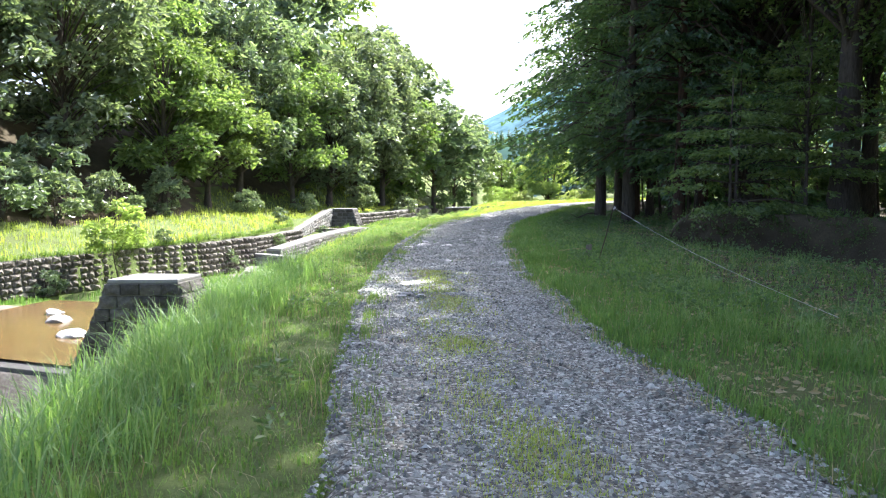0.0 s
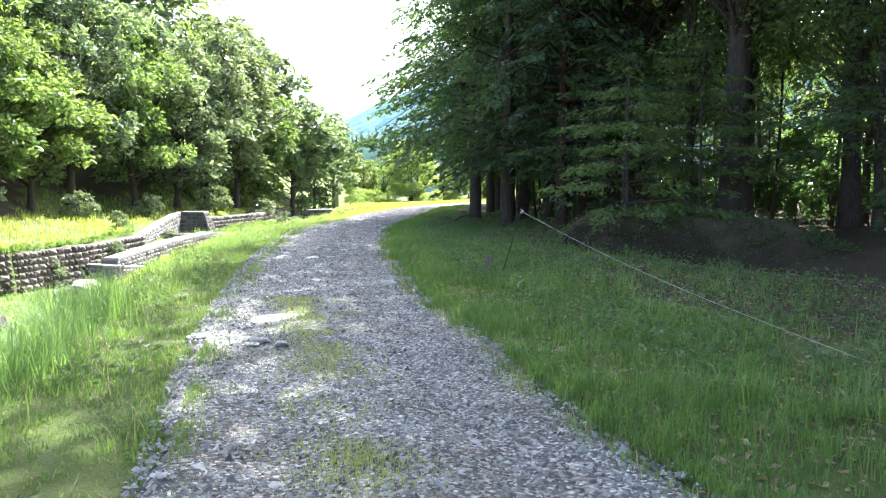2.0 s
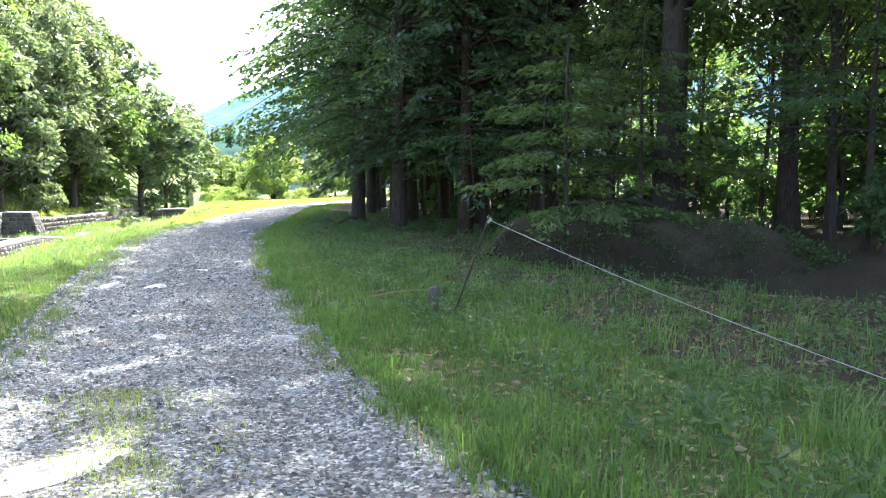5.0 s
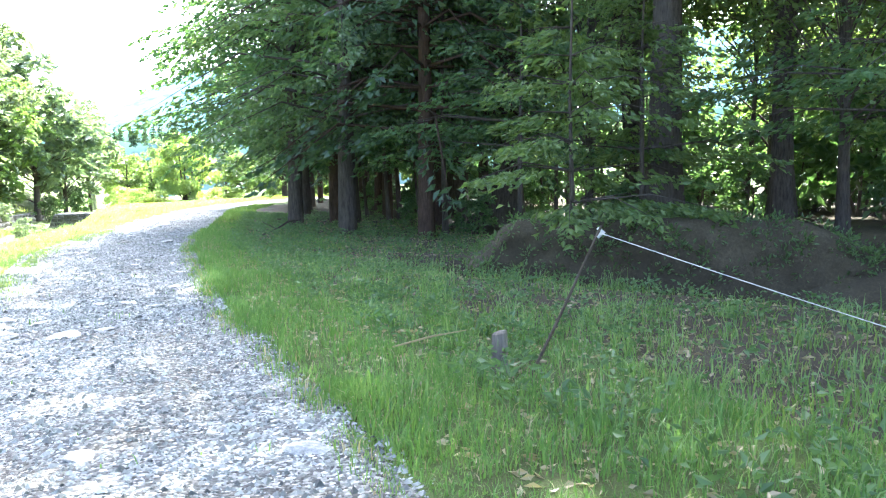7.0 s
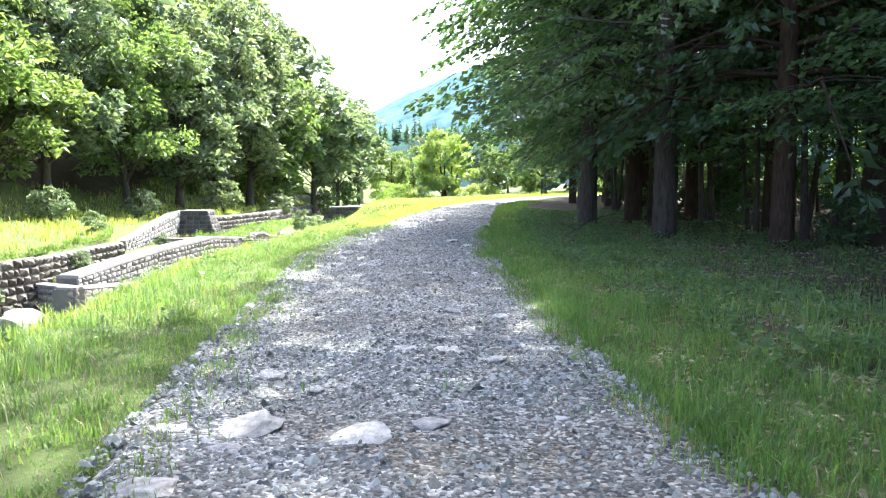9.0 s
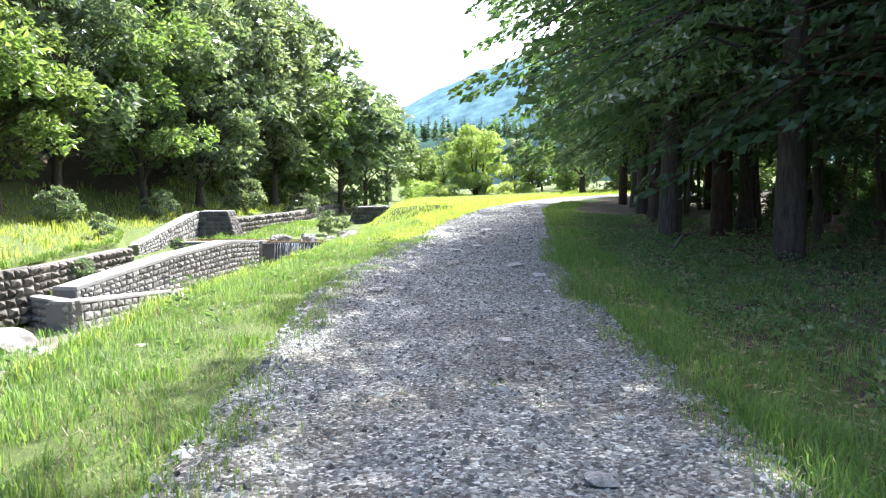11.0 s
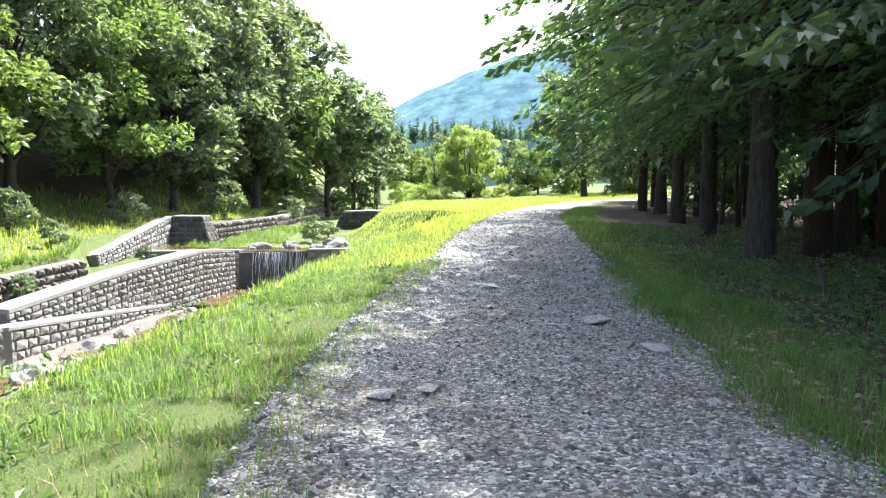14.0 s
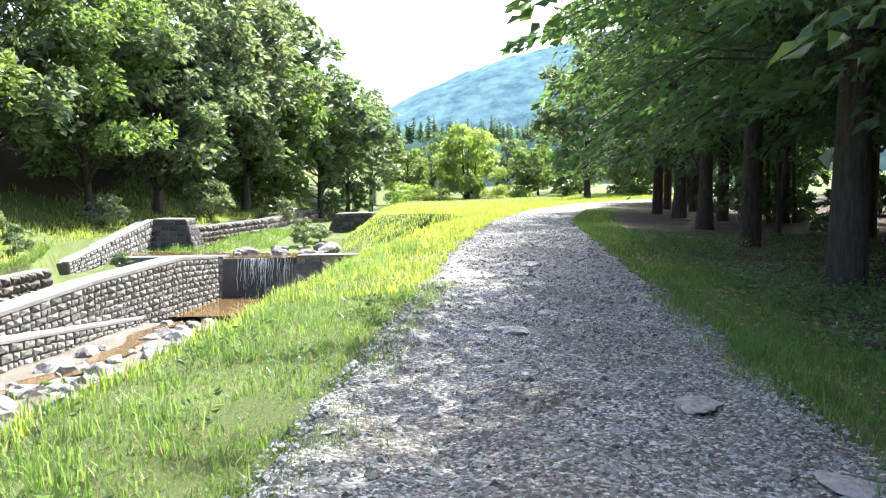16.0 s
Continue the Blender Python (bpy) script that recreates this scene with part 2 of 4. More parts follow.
FAR_TOE = [(-30, -24), (20, -24.6), (28, -22.7), (34, -21.2), (40, -19.6), (46, -18.8), (54, -19.2), (57.5, -20.8), (60, -22.0), (71.4, -23.0), (73.4, -20.8), (100, -21), (160, -20)]

UP_CREST = [(60, -2.6), (62, -3.2), (65, -4.8), (70, -7.5), (75, -8.8), (84, -9.8), (100, -10.6), (160, -8)]


def bed(y):
    return np.where(y < 16.1, -5.2, np.where(y < 64.0, -3.55 - (y - 15) * 0.021 - 0.35 * smooth01((y - 55.5) / 1.5), -2.85 + 0.4 * smooth01((y - 73.5) / 5) - (y - 64) * 0.003))


def height(x, y):
    le, re, toe, ftoe = lerp(y, LEFT_EDGE), lerp(y, RIGHT_EDGE), lerp(y, TOE), lerp(y, FAR_TOE)
    b = bed(y) + 0.05 * rolling(x, y, 3.0)
    crest = np.where(y > 60, np.minimum(le - 2.3, lerp(y, UP_CREST)), le - 2.1)
    brow = -0.16 - 0.7 * smooth01((y - 62) / 16)
    # right of the stream: shoulder, then bank
    t = (crest - x) / (crest - toe)
    bank = brow + (b - brow) * np.clip(t, 0, 1) ** 0.82
    shoulder = -0.03 + (brow + 0.03) * smooth01((le - x) / (le - crest)) + 0.05 * rolling(x, y, 2.2) * smooth01((le - x) / 0.6)
    z = np.where(x < crest, bank + 0.05 * rolling(x, y, 2.2), shoulder)
    # fill behind the training wall
    fill = (x < -15.9 - (62.6 - y) * 0.12) & (y > 46.6) & (y < 64.4) & (x > ftoe - 0.35)
    z = np.where(fill, -3.0 + 0.05 * rolling(x, y, 2.0), z)
    # right of the track: verge, shallow ditch, wood floor
    d = x - re
    verge = 0.02 + 0.05 * rolling(x, y, 2.6) * smooth01(d / 0.8) - 0.10 * smooth01((d - 0.5) / 2.5) + 0.4 * smooth01((d - 6) / 12)
    along = np.exp(-((x - 8.6 - (19 - y) * 0.75) / 1.3) ** 2) * smooth01((y - 11) / 4) * smooth01((24.5 - y) / 3)
    verge = verge - 1.0 * along
    z = np.where(x > re, verge, z)
    inside = (x >= le) & (x <= re)
    z = np.where(inside, -0.05, z)
    # far side of the stream: low wall step, meadow, wooded hill
    meadow = np.minimum(-2.0 + np.maximum(0, y - 30) * 0.012, -1.5) + 0.08 * rolling(x, y, 4.0) + smooth01((ftoe - 0.6 - x) / 8) * 0.9
    hill = np.maximum(0, -29 + np.maximum(0, (y - 70)) * 0.17 - x) * 0.62
    z = np.where(x < ftoe - 0.35, meadow + np.minimum(hill, 9), z)
    # the wood climbs far off on both sides
    z = z + np.maximum(0, x - 70) * 0.06 * smooth01((x - 70) / 40)
    return z


def spread(lo, a, b, hi, fine, coarse):
    mid = np.arange(a, b + 1e-6, fine)
    left, right, s = [], [], fine
    p = a
    while p > lo:
        s = min(s * 1.13, coarse)
        p -= s
        left.append(p)
    p, s = b, fine
    while p < hi:
        s = min(s * 1.13, coarse)
        p += s
        right.append(p)
    return np.array(left[::-1] + mid.tolist() + right)


def grid_faces(nx, ny):
    i = np.arange((nx - 1) * (ny - 1))
    r, c = i // (nx - 1), i % (nx - 1)
    a = r * nx + c
    return np.stack([a, a + 1, a + nx + 1, a + nx], 1)


def ground():
    xs, ys = spread(-420, -26, 12, 420, 0.30, 22), spread(-120, -3, 66, 700, 0.30, 24)
    gx, gy = np.meshgrid(xs, ys)
    v = np.stack([gx.ravel(), gy.ravel(), height(gx, gy).ravel()], 1)
    f = grid_faces(len(xs), len(ys))
    me = mesh_of("ground", v, f, M_GRASSLAND, True)
    me.materials.append(M_LITTER)
    me.materials.append(M_RIVERBED)
    # bare leaf litter under the wood and on its ragged edge
    cx, cy = v[f].mean(1)[:, 0], v[f].mean(1)[:, 1]
    re, ft = lerp(cy, RIGHT_EDGE), lerp(cy, FAR_TOE)
    wood = ((cx < 60) & (cy < 100) & (cx - re > 2.7 + 1.2 * rolling(cx, cy, 3.5) - 1.75 * smooth01((cy - 15) / 5) + 2.5 * smooth01((14 - cy) / 8))) | ((cx < ft - 9 + 1.5 * rolling(cx, cy, 5)) & (cx > ft - 40) & (cy < 115))
    toe = lerp(cy, TOE)
    wet = (cx > ft + 0.1) & (cx < toe + 0.25 + 0.4 * rolling(cx, cy, 3)) & (cy < 67 + 1.5 * rolling(cx, cy, 3)) & (cy > -40) & ~((cy > 27) & (cy < 40) & (cx < toe - 3.2)) & ~((cy > 46.6) & (cx < -16.0))
    me.polygons.foreach_set("material_index", np.where(wet, 2, wood.astype(int)))
    tagged(new("ground", me), "uneven grassy ground with leaf litter under trees", "ground", kind="structure")


def track():
    ys = np.concatenate([np.arange(-14, 34, 0.12), np.arange(34, 94, 0.4)])
    us = np.linspace(-0.06, 1.06, 46)
    uu, yy = np.meshgrid(us, ys)
    le, re = lerp(yy, LEFT_EDGE), lerp(yy, RIGHT_EDGE)
    wob = 0.09 * rolling(yy * 1.7, yy * 0.6 + 9 * np.sign(uu - 0.5), 1.6) + 0.025 * rolling(yy * 6, yy * 3 + 5 * np.sign(uu - 0.5), 1.3)
    x = le + (re - le) * uu + wob * np.abs(2 * uu - 1) ** 2
    edge = np.minimum(uu + 0.06, 1.06 - uu)
    ruts = -0.028 * (np.exp(-((uu - 0.27) / 0.11) ** 2) + np.exp(-((uu - 0.74) / 0.11) ** 2))
    z = 0.012 + ruts + 0.02 * rolling(x, yy, 0.9) + 0.012 * rolling(x * 3, yy * 3, 1.1) - 0.13 * smooth01((0.09 - edge) / 0.09)
    v = np.stack([x.ravel(), yy.ravel(), z.ravel()], 1)
    tagged(new("road", mesh_of("road", v, grid_faces(len(us), len(ys)), M_GRAVEL, True)), "rutted grey gravel track with grassy middle strip", "gravel track", kind="structure")


ground()
track()

# ---- stone and concrete works in the stream ----
def block_mesh(name, corners, mat, bevel=0.03, rough=0.0, seed=0):
    """A solid from eight corners (bottom four, then top four, each anticlockwise), edges eased."""
    bm = bmesh.new()
    vs = [bm.verts.new(c) for c in corners]
    for f in ((3, 2, 1, 0), (4, 5, 6, 7), (0, 1, 5, 4), (1, 2, 6, 5), (2, 3, 7, 6), (3, 0, 4, 7)):
        bm.faces.new([vs[i] for i in f])
    if bevel:
        bmesh.ops.bevel(bm, geom=bm.edges[:], offset=bevel, segments=2, affect='EDGES', profile=0.6)
    return from_bm(name, bm, mat)


def stone_shape(seed, w=1.0, h=1.0, d=0.24, round_=0.12):
    """One split-faced stone, about 1 x 1, its face bulging towards -y."""
    r = random.Random(seed)
    bm = bmesh.new()
    ring = []
    pts = [(-0.5, -0.5), (0.5, -0.5), (0.5, 0.5), (-0.5, 0.5)]
    back = [bm.verts.new((x * w, 0.06, z * h)) for x, z in pts]
    front = [bm.verts.new((x * w * (1 - round_ * r.uniform(0.5, 1.4)), -d * r.uniform(0.25, 0.7), z * h * (1 - round_ * r.uniform(0.5, 1.4)))) for x, z in pts]
    mid = bm.verts.new((r.uniform(-0.15, 0.15) * w, -d * r.uniform(0.75, 1.2), r.uniform(-0.15, 0.15) * h))
    for i in range(4):
        j = (i + 1) % 4
        bm.faces.new((back[i], back[j], front[j], front[i]))
        bm.faces.new((front[i], front[j], mid))
    return bm


STONES = [from_bm("stone", stone_shape(s), M_WALLSTONE) for s in range(10)]
DARK = [from_bm("stone", stone_shape(80 + s), M_DARKSTONE) for s in range(6)]
FIELD = [from_bm("stone", stone_shape(40 + s, round_=0.3, d=0.35), M_FIELDSTONE) for s in range(10)]


def lay_stones(parent, quad, cw, ch, pool, depth=0.12, seed=1, jitter=0.18, limit=300):
    """Courses of stones over a quad: bottom left, bottom right, top right, top left, seen from its front.
    The first ones are parts; the rest are joined in one part."""
    bl, br, tr, tl = [Vector(q) for q in quad]
    r = random.Random(seed)
    high = ((tl - bl).length + (tr - br).length) / 2
    rows = max(1, round(high / ch))
    rest_v, rest_f, n = [], [], 0
    for i in range(rows):
        s0, s1 = i / rows, (i + 1) / rows
        a0, b0 = bl.lerp(tl, s0), br.lerp(tr, s0)
        a1, b1 = bl.lerp(tl, s1), br.lerp(tr, s1)
        if ((a1 - a0).length + (b1 - b0).length) / 2 < 0.04:
            continue
        length = (b0 - a0).length
        cuts, u = [0.0], r.uniform(0.4, 1.0) * cw / length
        while u < 1 - 0.4 * cw / length:
            cuts.append(u)
            u += cw * r.uniform(1 - jitter * 2, 1 + jitter * 2) / length
        cuts.append(1.0)
        for c0, c1 in zip(cuts[:-1], cuts[1:]):
            p = (a0.lerp(b0, c0) + a0.lerp(b0, c1) + a1.lerp(b1, c0) + a1.lerp(b1, c1)) / 4
            along = (a0.lerp(b0, c1) - a0.lerp(b0, c0))
            up = (a1.lerp(b1, (c0 + c1) / 2) - a0.lerp(b0, (c0 + c1) / 2))
            ex = along.normalized()
            ey = up.cross(ex).normalized()
            ez = ex.cross(ey)
            m = Matrix((ex, ey, ez)).transposed().to_4x4()
            m.translation = p
            grow = r.uniform(0.90, 0.985)
            m = m @ pose(0, 0, 0, 0, r.uniform(-4, 4) * jitter * 4, 0) @ Matrix.Diagonal((along.length * grow, depth / 0.24, max(0.05, abs(up.dot(ez))) * grow * r.uniform(0.93, 1.0), 1))
            me = r.choice(pool)
            if n < limit:
                ob = new("stone", me)
                ob.parent = parent
                ob.matrix_parent_inverse = parent.matrix_basis.inverted()
                ob.matrix_basis = m
            else:
                base = len(rest_v)
                rest_v += [m @ v.co for v in me.vertices]
                rest_f += [tuple(base + k for k in pl.vertices) for pl in me.polygons]
            n += 1
    if rest_v:
        ob = part("stonework", mesh_of("stonework", [tuple(v) for v in rest_v], rest_f, pool[0].materials[0]), parent)
        ob.matrix_parent_inverse = parent.matrix_basis.inverted()
        tagged(ob, kind="stuff")


def wall_between(name, label, p, q, zp, zq, bp, bq, thick, mat, pool, cw, ch, cope=0.14, copew=0.5, limit=300, batter=0.0, seed=1, category="retaining wall"):
    """A stone-faced wall from p to q; its face lies on the right-hand side going from q to p. zp, zq: tops; bp, bq: feet."""
    (x0, y0), (x1, y1) = p, q
    root = thing(name, (x0, y0, bp), label, category, kind="structure")
    inv = root.matrix_basis.inverted()
    d = Vector((x1 - x0, y1 - y0)).normalized()
    nx, ny = d.y, -d.x
    out0, out1 = batter * (zp - bp), batter * (zq - bq)
    jit = 0.32 if pool is FIELD else 0.27
    core = block_mesh("core", [(x0 + nx * out0, y0 + ny * out0, bp), (x1 + nx * out1, y1 + ny * out1, bq), (x1 - nx * thick, y1 - ny * thick, bq), (x0 - nx * thick, y0 - ny * thick, bp),
                               (x0, y0, zp - cope), (x1, y1, zq - cope), (x1 - nx * thick, y1 - ny * thick, zq - cope), (x0 - nx * thick, y0 - ny * thick, zp - cope)], M_MORTAR, 0)
    ob = part("core", core, root)
    ob.matrix_parent_inverse = inv
    lay_stones(root, [(x0 + nx * (out0 + 0.01), y0 + ny * (out0 + 0.01), bp), (x1 + nx * (out1 + 0.01), y1 + ny * (out1 + 0.01), bq), (x1 + nx * 0.01, y1 + ny * 0.01, zq - cope), (x0 + nx * 0.01, y0 + ny * 0.01, zp - cope)], cw, ch, pool, seed=seed, limit=limit, jitter=jit)
    if cope:
        o = 0.09
        c = block_mesh("coping", [(x0 + nx * o, y0 + ny * o, zp - cope), (x1 + nx * o, y1 + ny * o, zq - cope), (x1 - nx * copew, y1 - ny * copew, zq - cope), (x0 - nx * copew, y0 - ny * copew, zp - cope),
                                  (x0 + nx * o, y0 + ny * o, zp), (x1 + nx * o, y1 + ny * o, zq), (x1 - nx * copew, y1 - ny * copew, zq), (x0 - nx * copew, y0 - ny * copew, zp)], M_CONCRETE, 0.02)
        ob = part("coping", c, root, "weathered concrete coping")
        ob.matrix_parent_inverse = inv
    return root


# training wall beside the lower pool: upper wall and stepped-out foot wall
UPPER = [((-17.25, 46.0), -2.75), ((-16.45, 52.6), -2.22), ((-15.68, 59.0), -1.98), ((-15.25, 62.6), -2.26)]
for k, ((p, zp), (q, zq)) in enumerate(zip(UPPER[:-1], UPPER[1:])):
    wall_between("wall_training_upper", "grey split-stone retaining wall with concrete coping", p, q, zp, zq, -4.9, -4.9, 1.0, M_MORTAR, STONES, 0.42, 0.26, 0.16, 0.9, 300, seed=3 + 11 * k)
wall_between("wall_training_foot", "low stone retaining wall stepped out at the foot", (-16.3, 44.0), (-15.9, 55.4), -3.0, -4.1, -4.9, -4.9, 0.95, M_MORTAR, STONES, 0.42, 0.25, 0.12, 0.8, 300, seed=4)
wall_between("wall_training_end", "end face of the stepped stone wall", (-20.2, 46.6), (-16.35, 43.98), -3.12, -3.0, -4.9, -4.9, 0.5, M_MORTAR, STONES, 0.5, 0.3, 0.12, 0.45, 80, seed=5)
foot = block_mesh("base_slab", [(-16.3, 43.2, -5.0), (-15.2, 43.3, -5.0), (-14.9, 55.8, -5.0), (-15.95, 55.8, -5.0), (-16.3, 43.2, -4.42), (-15.45, 43.3, -4.42), (-15.2, 55.8, -4.46), (-15.95, 55.8, -4.46)], M_CONCRETE, 0.03)
tagged(new("trim_base_slab", foot), "concrete footing along the stone wall", "footing", kind="structure")
post = block_mesh("post", [(-18.3, 46.2, -3.3), (-17.3, 46.2, -3.3), (-17.3, 46.9, -3.3), (-18.3, 46.9, -3.3), (-18.3, 46.2, -2.78), (-17.3, 46.2, -2.78), (-17.3, 46.9, -2.78), (-18.3, 46.9, -2.78)], M_CONCRETE, 0.03)
tagged(new("concrete_block", post), "small weathered concrete block on a wall", "block")


# check dam with falling water
def dam(name, label, x0, x1, y0, y1, zt, zb, thick, wet0, wet1):
    root = thing(name, (x0, y0, zb), label, "check dam", kind="structure")
    inv = root.matrix_basis.inverted()

    def at(x):
        return y0 + (y1 - y0) * (x - x0) / (x1 - x0)
    for nm, a, b, mat in (("dry_face", x0, wet0, M_WALLSTONE), ("wet_face", wet0, wet1, M_DARKCONC), ("dry_face", wet1, x1, M_WALLSTONE)):
        if b - a < 0.05:
            continue
        low = 0.14 if nm == "wet_face" else 0.0
        me = block_mesh(nm, [(a, at(a) - 0.25, zb), (b, at(b) - 0.25, zb), (b, at(b) + thick, zb), (a, at(a) + thick, zb), (a, at(a), zt - low), (b, at(b), zt - low), (b, at(b) + thick, zt - low), (a, at(a) + thick, zt - low)], mat if nm == "wet_face" else M_MORTAR, 0.02)
        ob = part(nm, me, root)
        ob.matrix_parent_inverse = inv
        if nm == "dry_face":
            lay_stones(root, [(a, at(a) - 0.26, zb), (b, at(b) - 0.26, zb), (b, at(b) - 0.01, zt - 0.1), (a, at(a) - 0.01, zt - 0.1)], 0.7, 0.42, STONES, 0.06, 9)
    return root


dam("dam_waterfall", "dark wet stone check dam with thin falling water", -20.4, -6.0, 62.7, 65.4, -2.42, -5.0, 0.9, -15.3, -11.6)
dam("dam_near", "dark mossy check dam below an orange pool", -19.7, -10.1, 17.5, 16.1, -3.32, -5.4, 0.9, -19.7, -10.1)
tagged(new("water_pool_upper", mesh_of("water", [(-24, 66, -2.52), (-8, 64.3, -2.52), (-10, 66.8, -2.56), (-22, 67.5, -2.56), (-15.6, 64.0, -2.52)], [(4, 1, 2, 3, 0)], M_WATER)), "shallow stream water above the dam", "water", kind="structure")
tagged(new("water_pool_lower", mesh_of("water", [(-15.9, 57.6, -4.52), (-10.6, 58.2, -4.52), (-10.6, 64.6, -4.5), (-15.3, 63.4, -4.5)], [(0, 1, 2, 3)], M_WATER)), "shallow brown pool below the waterfall", "water", kind="structure")
tagged(new("water_pool_near", mesh_of("water", [(-19.6, 18.1, -3.38), (-9.7, 16.5, -3.38), (-10.4, 22, -3.4), (-12.7, 27, -3.42), (-19.5, 27, -3.42)], [(0, 1, 2, 3, 4)], M_WATER)), "shallow orange-brown stream pool", "water", kind="structure")


ys = np.linspace(38, 57.4, 24)
mid = [-14.3 + 0.35 * math.sin(0.55 * y) for y in ys]
edge = [(m - 0.45 - 0.2 * math.sin(1.7 * y), m + 0.4 + 0.22 * math.sin(2.3 * y + 1)) for m, y in zip(mid, ys)]
v = [(float(e[k]), float(y), float(bed(np.array(y))) + 0.05) for y, e in zip(ys, edge) for k in (0, 1)]
tagged(new("water_stream", mesh_of("water", v, [(2 * i, 2 * i + 1, 2 * i + 3, 2 * i + 2) for i in range(23)], M_WATER)), "thin brown stream running among boulders", "water", kind="structure")


def wedge(name, label, base, top, mat, pool, cw, ch, zb, zt, category="abutment", capz=0.1):
    """A battered stone abutment: base and top are four (x, y) each, anticlockwise from the near left."""
    cx, cy = base[0]
    root = thing(name, (cx, cy, zb), label, category, kind="structure")
    inv = root.matrix_basis.inverted()
    lift = zt if isinstance(zt, (list, tuple)) else [zt] * 4
    me = block_mesh("core", [(x, y, zb) for x, y in base] + [(x, y, z) for (x, y), z in zip(top, lift)], M_MORTAR, 0)
    ob = part("core", me, root)
    ob.matrix_parent_inverse = inv
    for i in (0, 1, 3):
        j = (i + 1) % 4
        lay_stones(root, [(*base[i], zb), (*base[j], zb), (*top[j], lift[j] - 0.01), (*top[i], lift[i] - 0.01)], cw, ch, pool, 0.08, 20 + i, 0.1, 90)
    cap = block_mesh("cap", [(x, y, z) for (x, y), z in zip(top, lift)] + [(x, y, z + capz) for (x, y), z in zip(top, lift)], M_CONCRETE, 0.025)
    ob = part("cap", cap, root, "pale concrete cap")
    ob.matrix_parent_inverse = inv
    return root


wedge("abutment_far_bank", "dark stone dam abutment on the far bank", [(-22.5, 71.2), (-19.6, 71.2), (-19.6, 73.2), (-22.5, 73.2)], [(-22.65, 71.8), (-20.5, 71.8), (-20.5, 73.4), (-22.65, 73.4)], M_DARKSTONE, DARK, 0.6, 0.34, -3.3, -0.95, capz=0.06)
wall_between("wall_wing", "stone wing wall sloping down from the dam abutment", (-21.7, 60.2), (-22.66, 71.8), -2.35, -0.9, -3.5, -3.4, 0.8, M_WALLSTONE, STONES, 0.5, 0.28, 0.08, 0.28, 200, seed=8)
wedge("abutment_near", "dark stone dam abutment with pale concrete top", [(-10.3, 16.0), (-6.5, 16.6), (-6.5, 19.5), (-10.3, 18.9)], [(-9.0, 15.95), (-7.3, 16.4), (-7.3, 17.6), (-9.0, 17.3)], M_DARKSTONE, DARK, 0.55, 0.34, -3.6, -0.98, capz=0.09)
wedge("abutment_upstream", "stone dam abutment in the grassy bank", [(-13.9, 82.2), (-10.3, 84.4), (-9.8, 86.1), (-13.0, 84.5)], [(-13.0, 82.4), (-10.5, 84.2), (-10.1, 85.8), (-12.6, 84.6)], M_DARKSTONE, DARK, 0.6, 0.34, -3.0, -1.05, capz=0.06)

# old field-stone wall on the far bank
FAR_WALL = [(-25.6, 18.0), (-23.05, 28.0), (-21.75, 34.0), (-20.05, 40.0), (-19.0, 46.0), (-18.9, 54.0)]
for k, (a, b) in enumerate(zip(FAR_WALL[:-1], FAR_WALL[1:])):
    wall_between("wall_far_bank", "old dry-laid field-stone bank wall", a, b, -2.0, -1.95, -3.7 - 0.1 * k, -3.8 - 0.1 * k, 0.6, M_FIELDSTONE, FIELD, 0.44, 0.33, 0, 0.4, 120, 0.12, 60 + k)
wall_between("wall_far_upstream", "old field-stone bank wall beside the stream", (-20.4, 73.5), (-19.0, 84.0), -1.5, -1.5, -2.9, -2.9, 0.6, M_FIELDSTONE, FIELD, 0.6, 0.4, 0, 0.4, 120, 0.15, 71)
wall_between("wall_far_upstream", "old field-stone bank wall beside the stream", (-19.0, 84.0), (-20.0, 112.0), -1.5, -1.6, -2.9, -2.9, 0.6, M_FIELDSTONE, FIELD, 0.7, 0.45, 0, 0.4, 60, 0.15, 72)

# ---- trees ----
def tube(path, radii, sides=6):
    """Tapered tube along points; returns vertices and faces."""
    v, f = [], []
    for i, (p, r) in enumerate(zip(path, radii)):
        d = (Vector(path[min(i + 1, len(path) - 1)]) - Vector(path[max(i - 1, 0)])).normalized()
        a = d.orthogonal().normalized()
        b = d.cross(a)
        for k in range(sides):
            t = 6.2832 * k / sides
            v.append(tuple(Vector(p) + (a * math.cos(t) + b * math.sin(t)) * r))
    for i in range(len(path) - 1):
        for k in range(sides):
            k2 = (k + 1) % sides
            f.append((i * sides + k, i * sides + k2, (i + 1) * sides + k2, (i + 1) * sides + k))
    return v, f


def join(parts_):
    v, f = [], []
    for pv, pf in parts_:
        o = len(v)
        v += pv
        f += [tuple(o + k for k in q) for q in pf]
    return v, f


def leaves(r, pos, axis, size, width=0.5, curl=0.18):
    """Rhombic leaves at pos, each pointing along its axis."""
    n = len(pos)
    axis = axis / np.linalg.norm(axis, axis=1, keepdims=True)
    side = np.cross(axis, r.normal(size=(n, 3)))
    side /= np.linalg.norm(side, axis=1, keepdims=True) + 1e-9
    nor = np.cross(axis, side)
    L = (size * r.uniform(0.6, 1.35, n))[:, None]
    W = L * width * 0.5
    a = pos - axis * L * 0.5
    b = pos + side * W + nor * L * curl * 0.5
    c = pos + axis * L * 0.5 - nor * L * curl
    d = pos - side * W + nor * L * curl * 0.5
    v = np.stack([a, b, c, d], 1).reshape(-1, 3)
    f = np.arange(4 * n).reshape(n, 4)
    return v, f


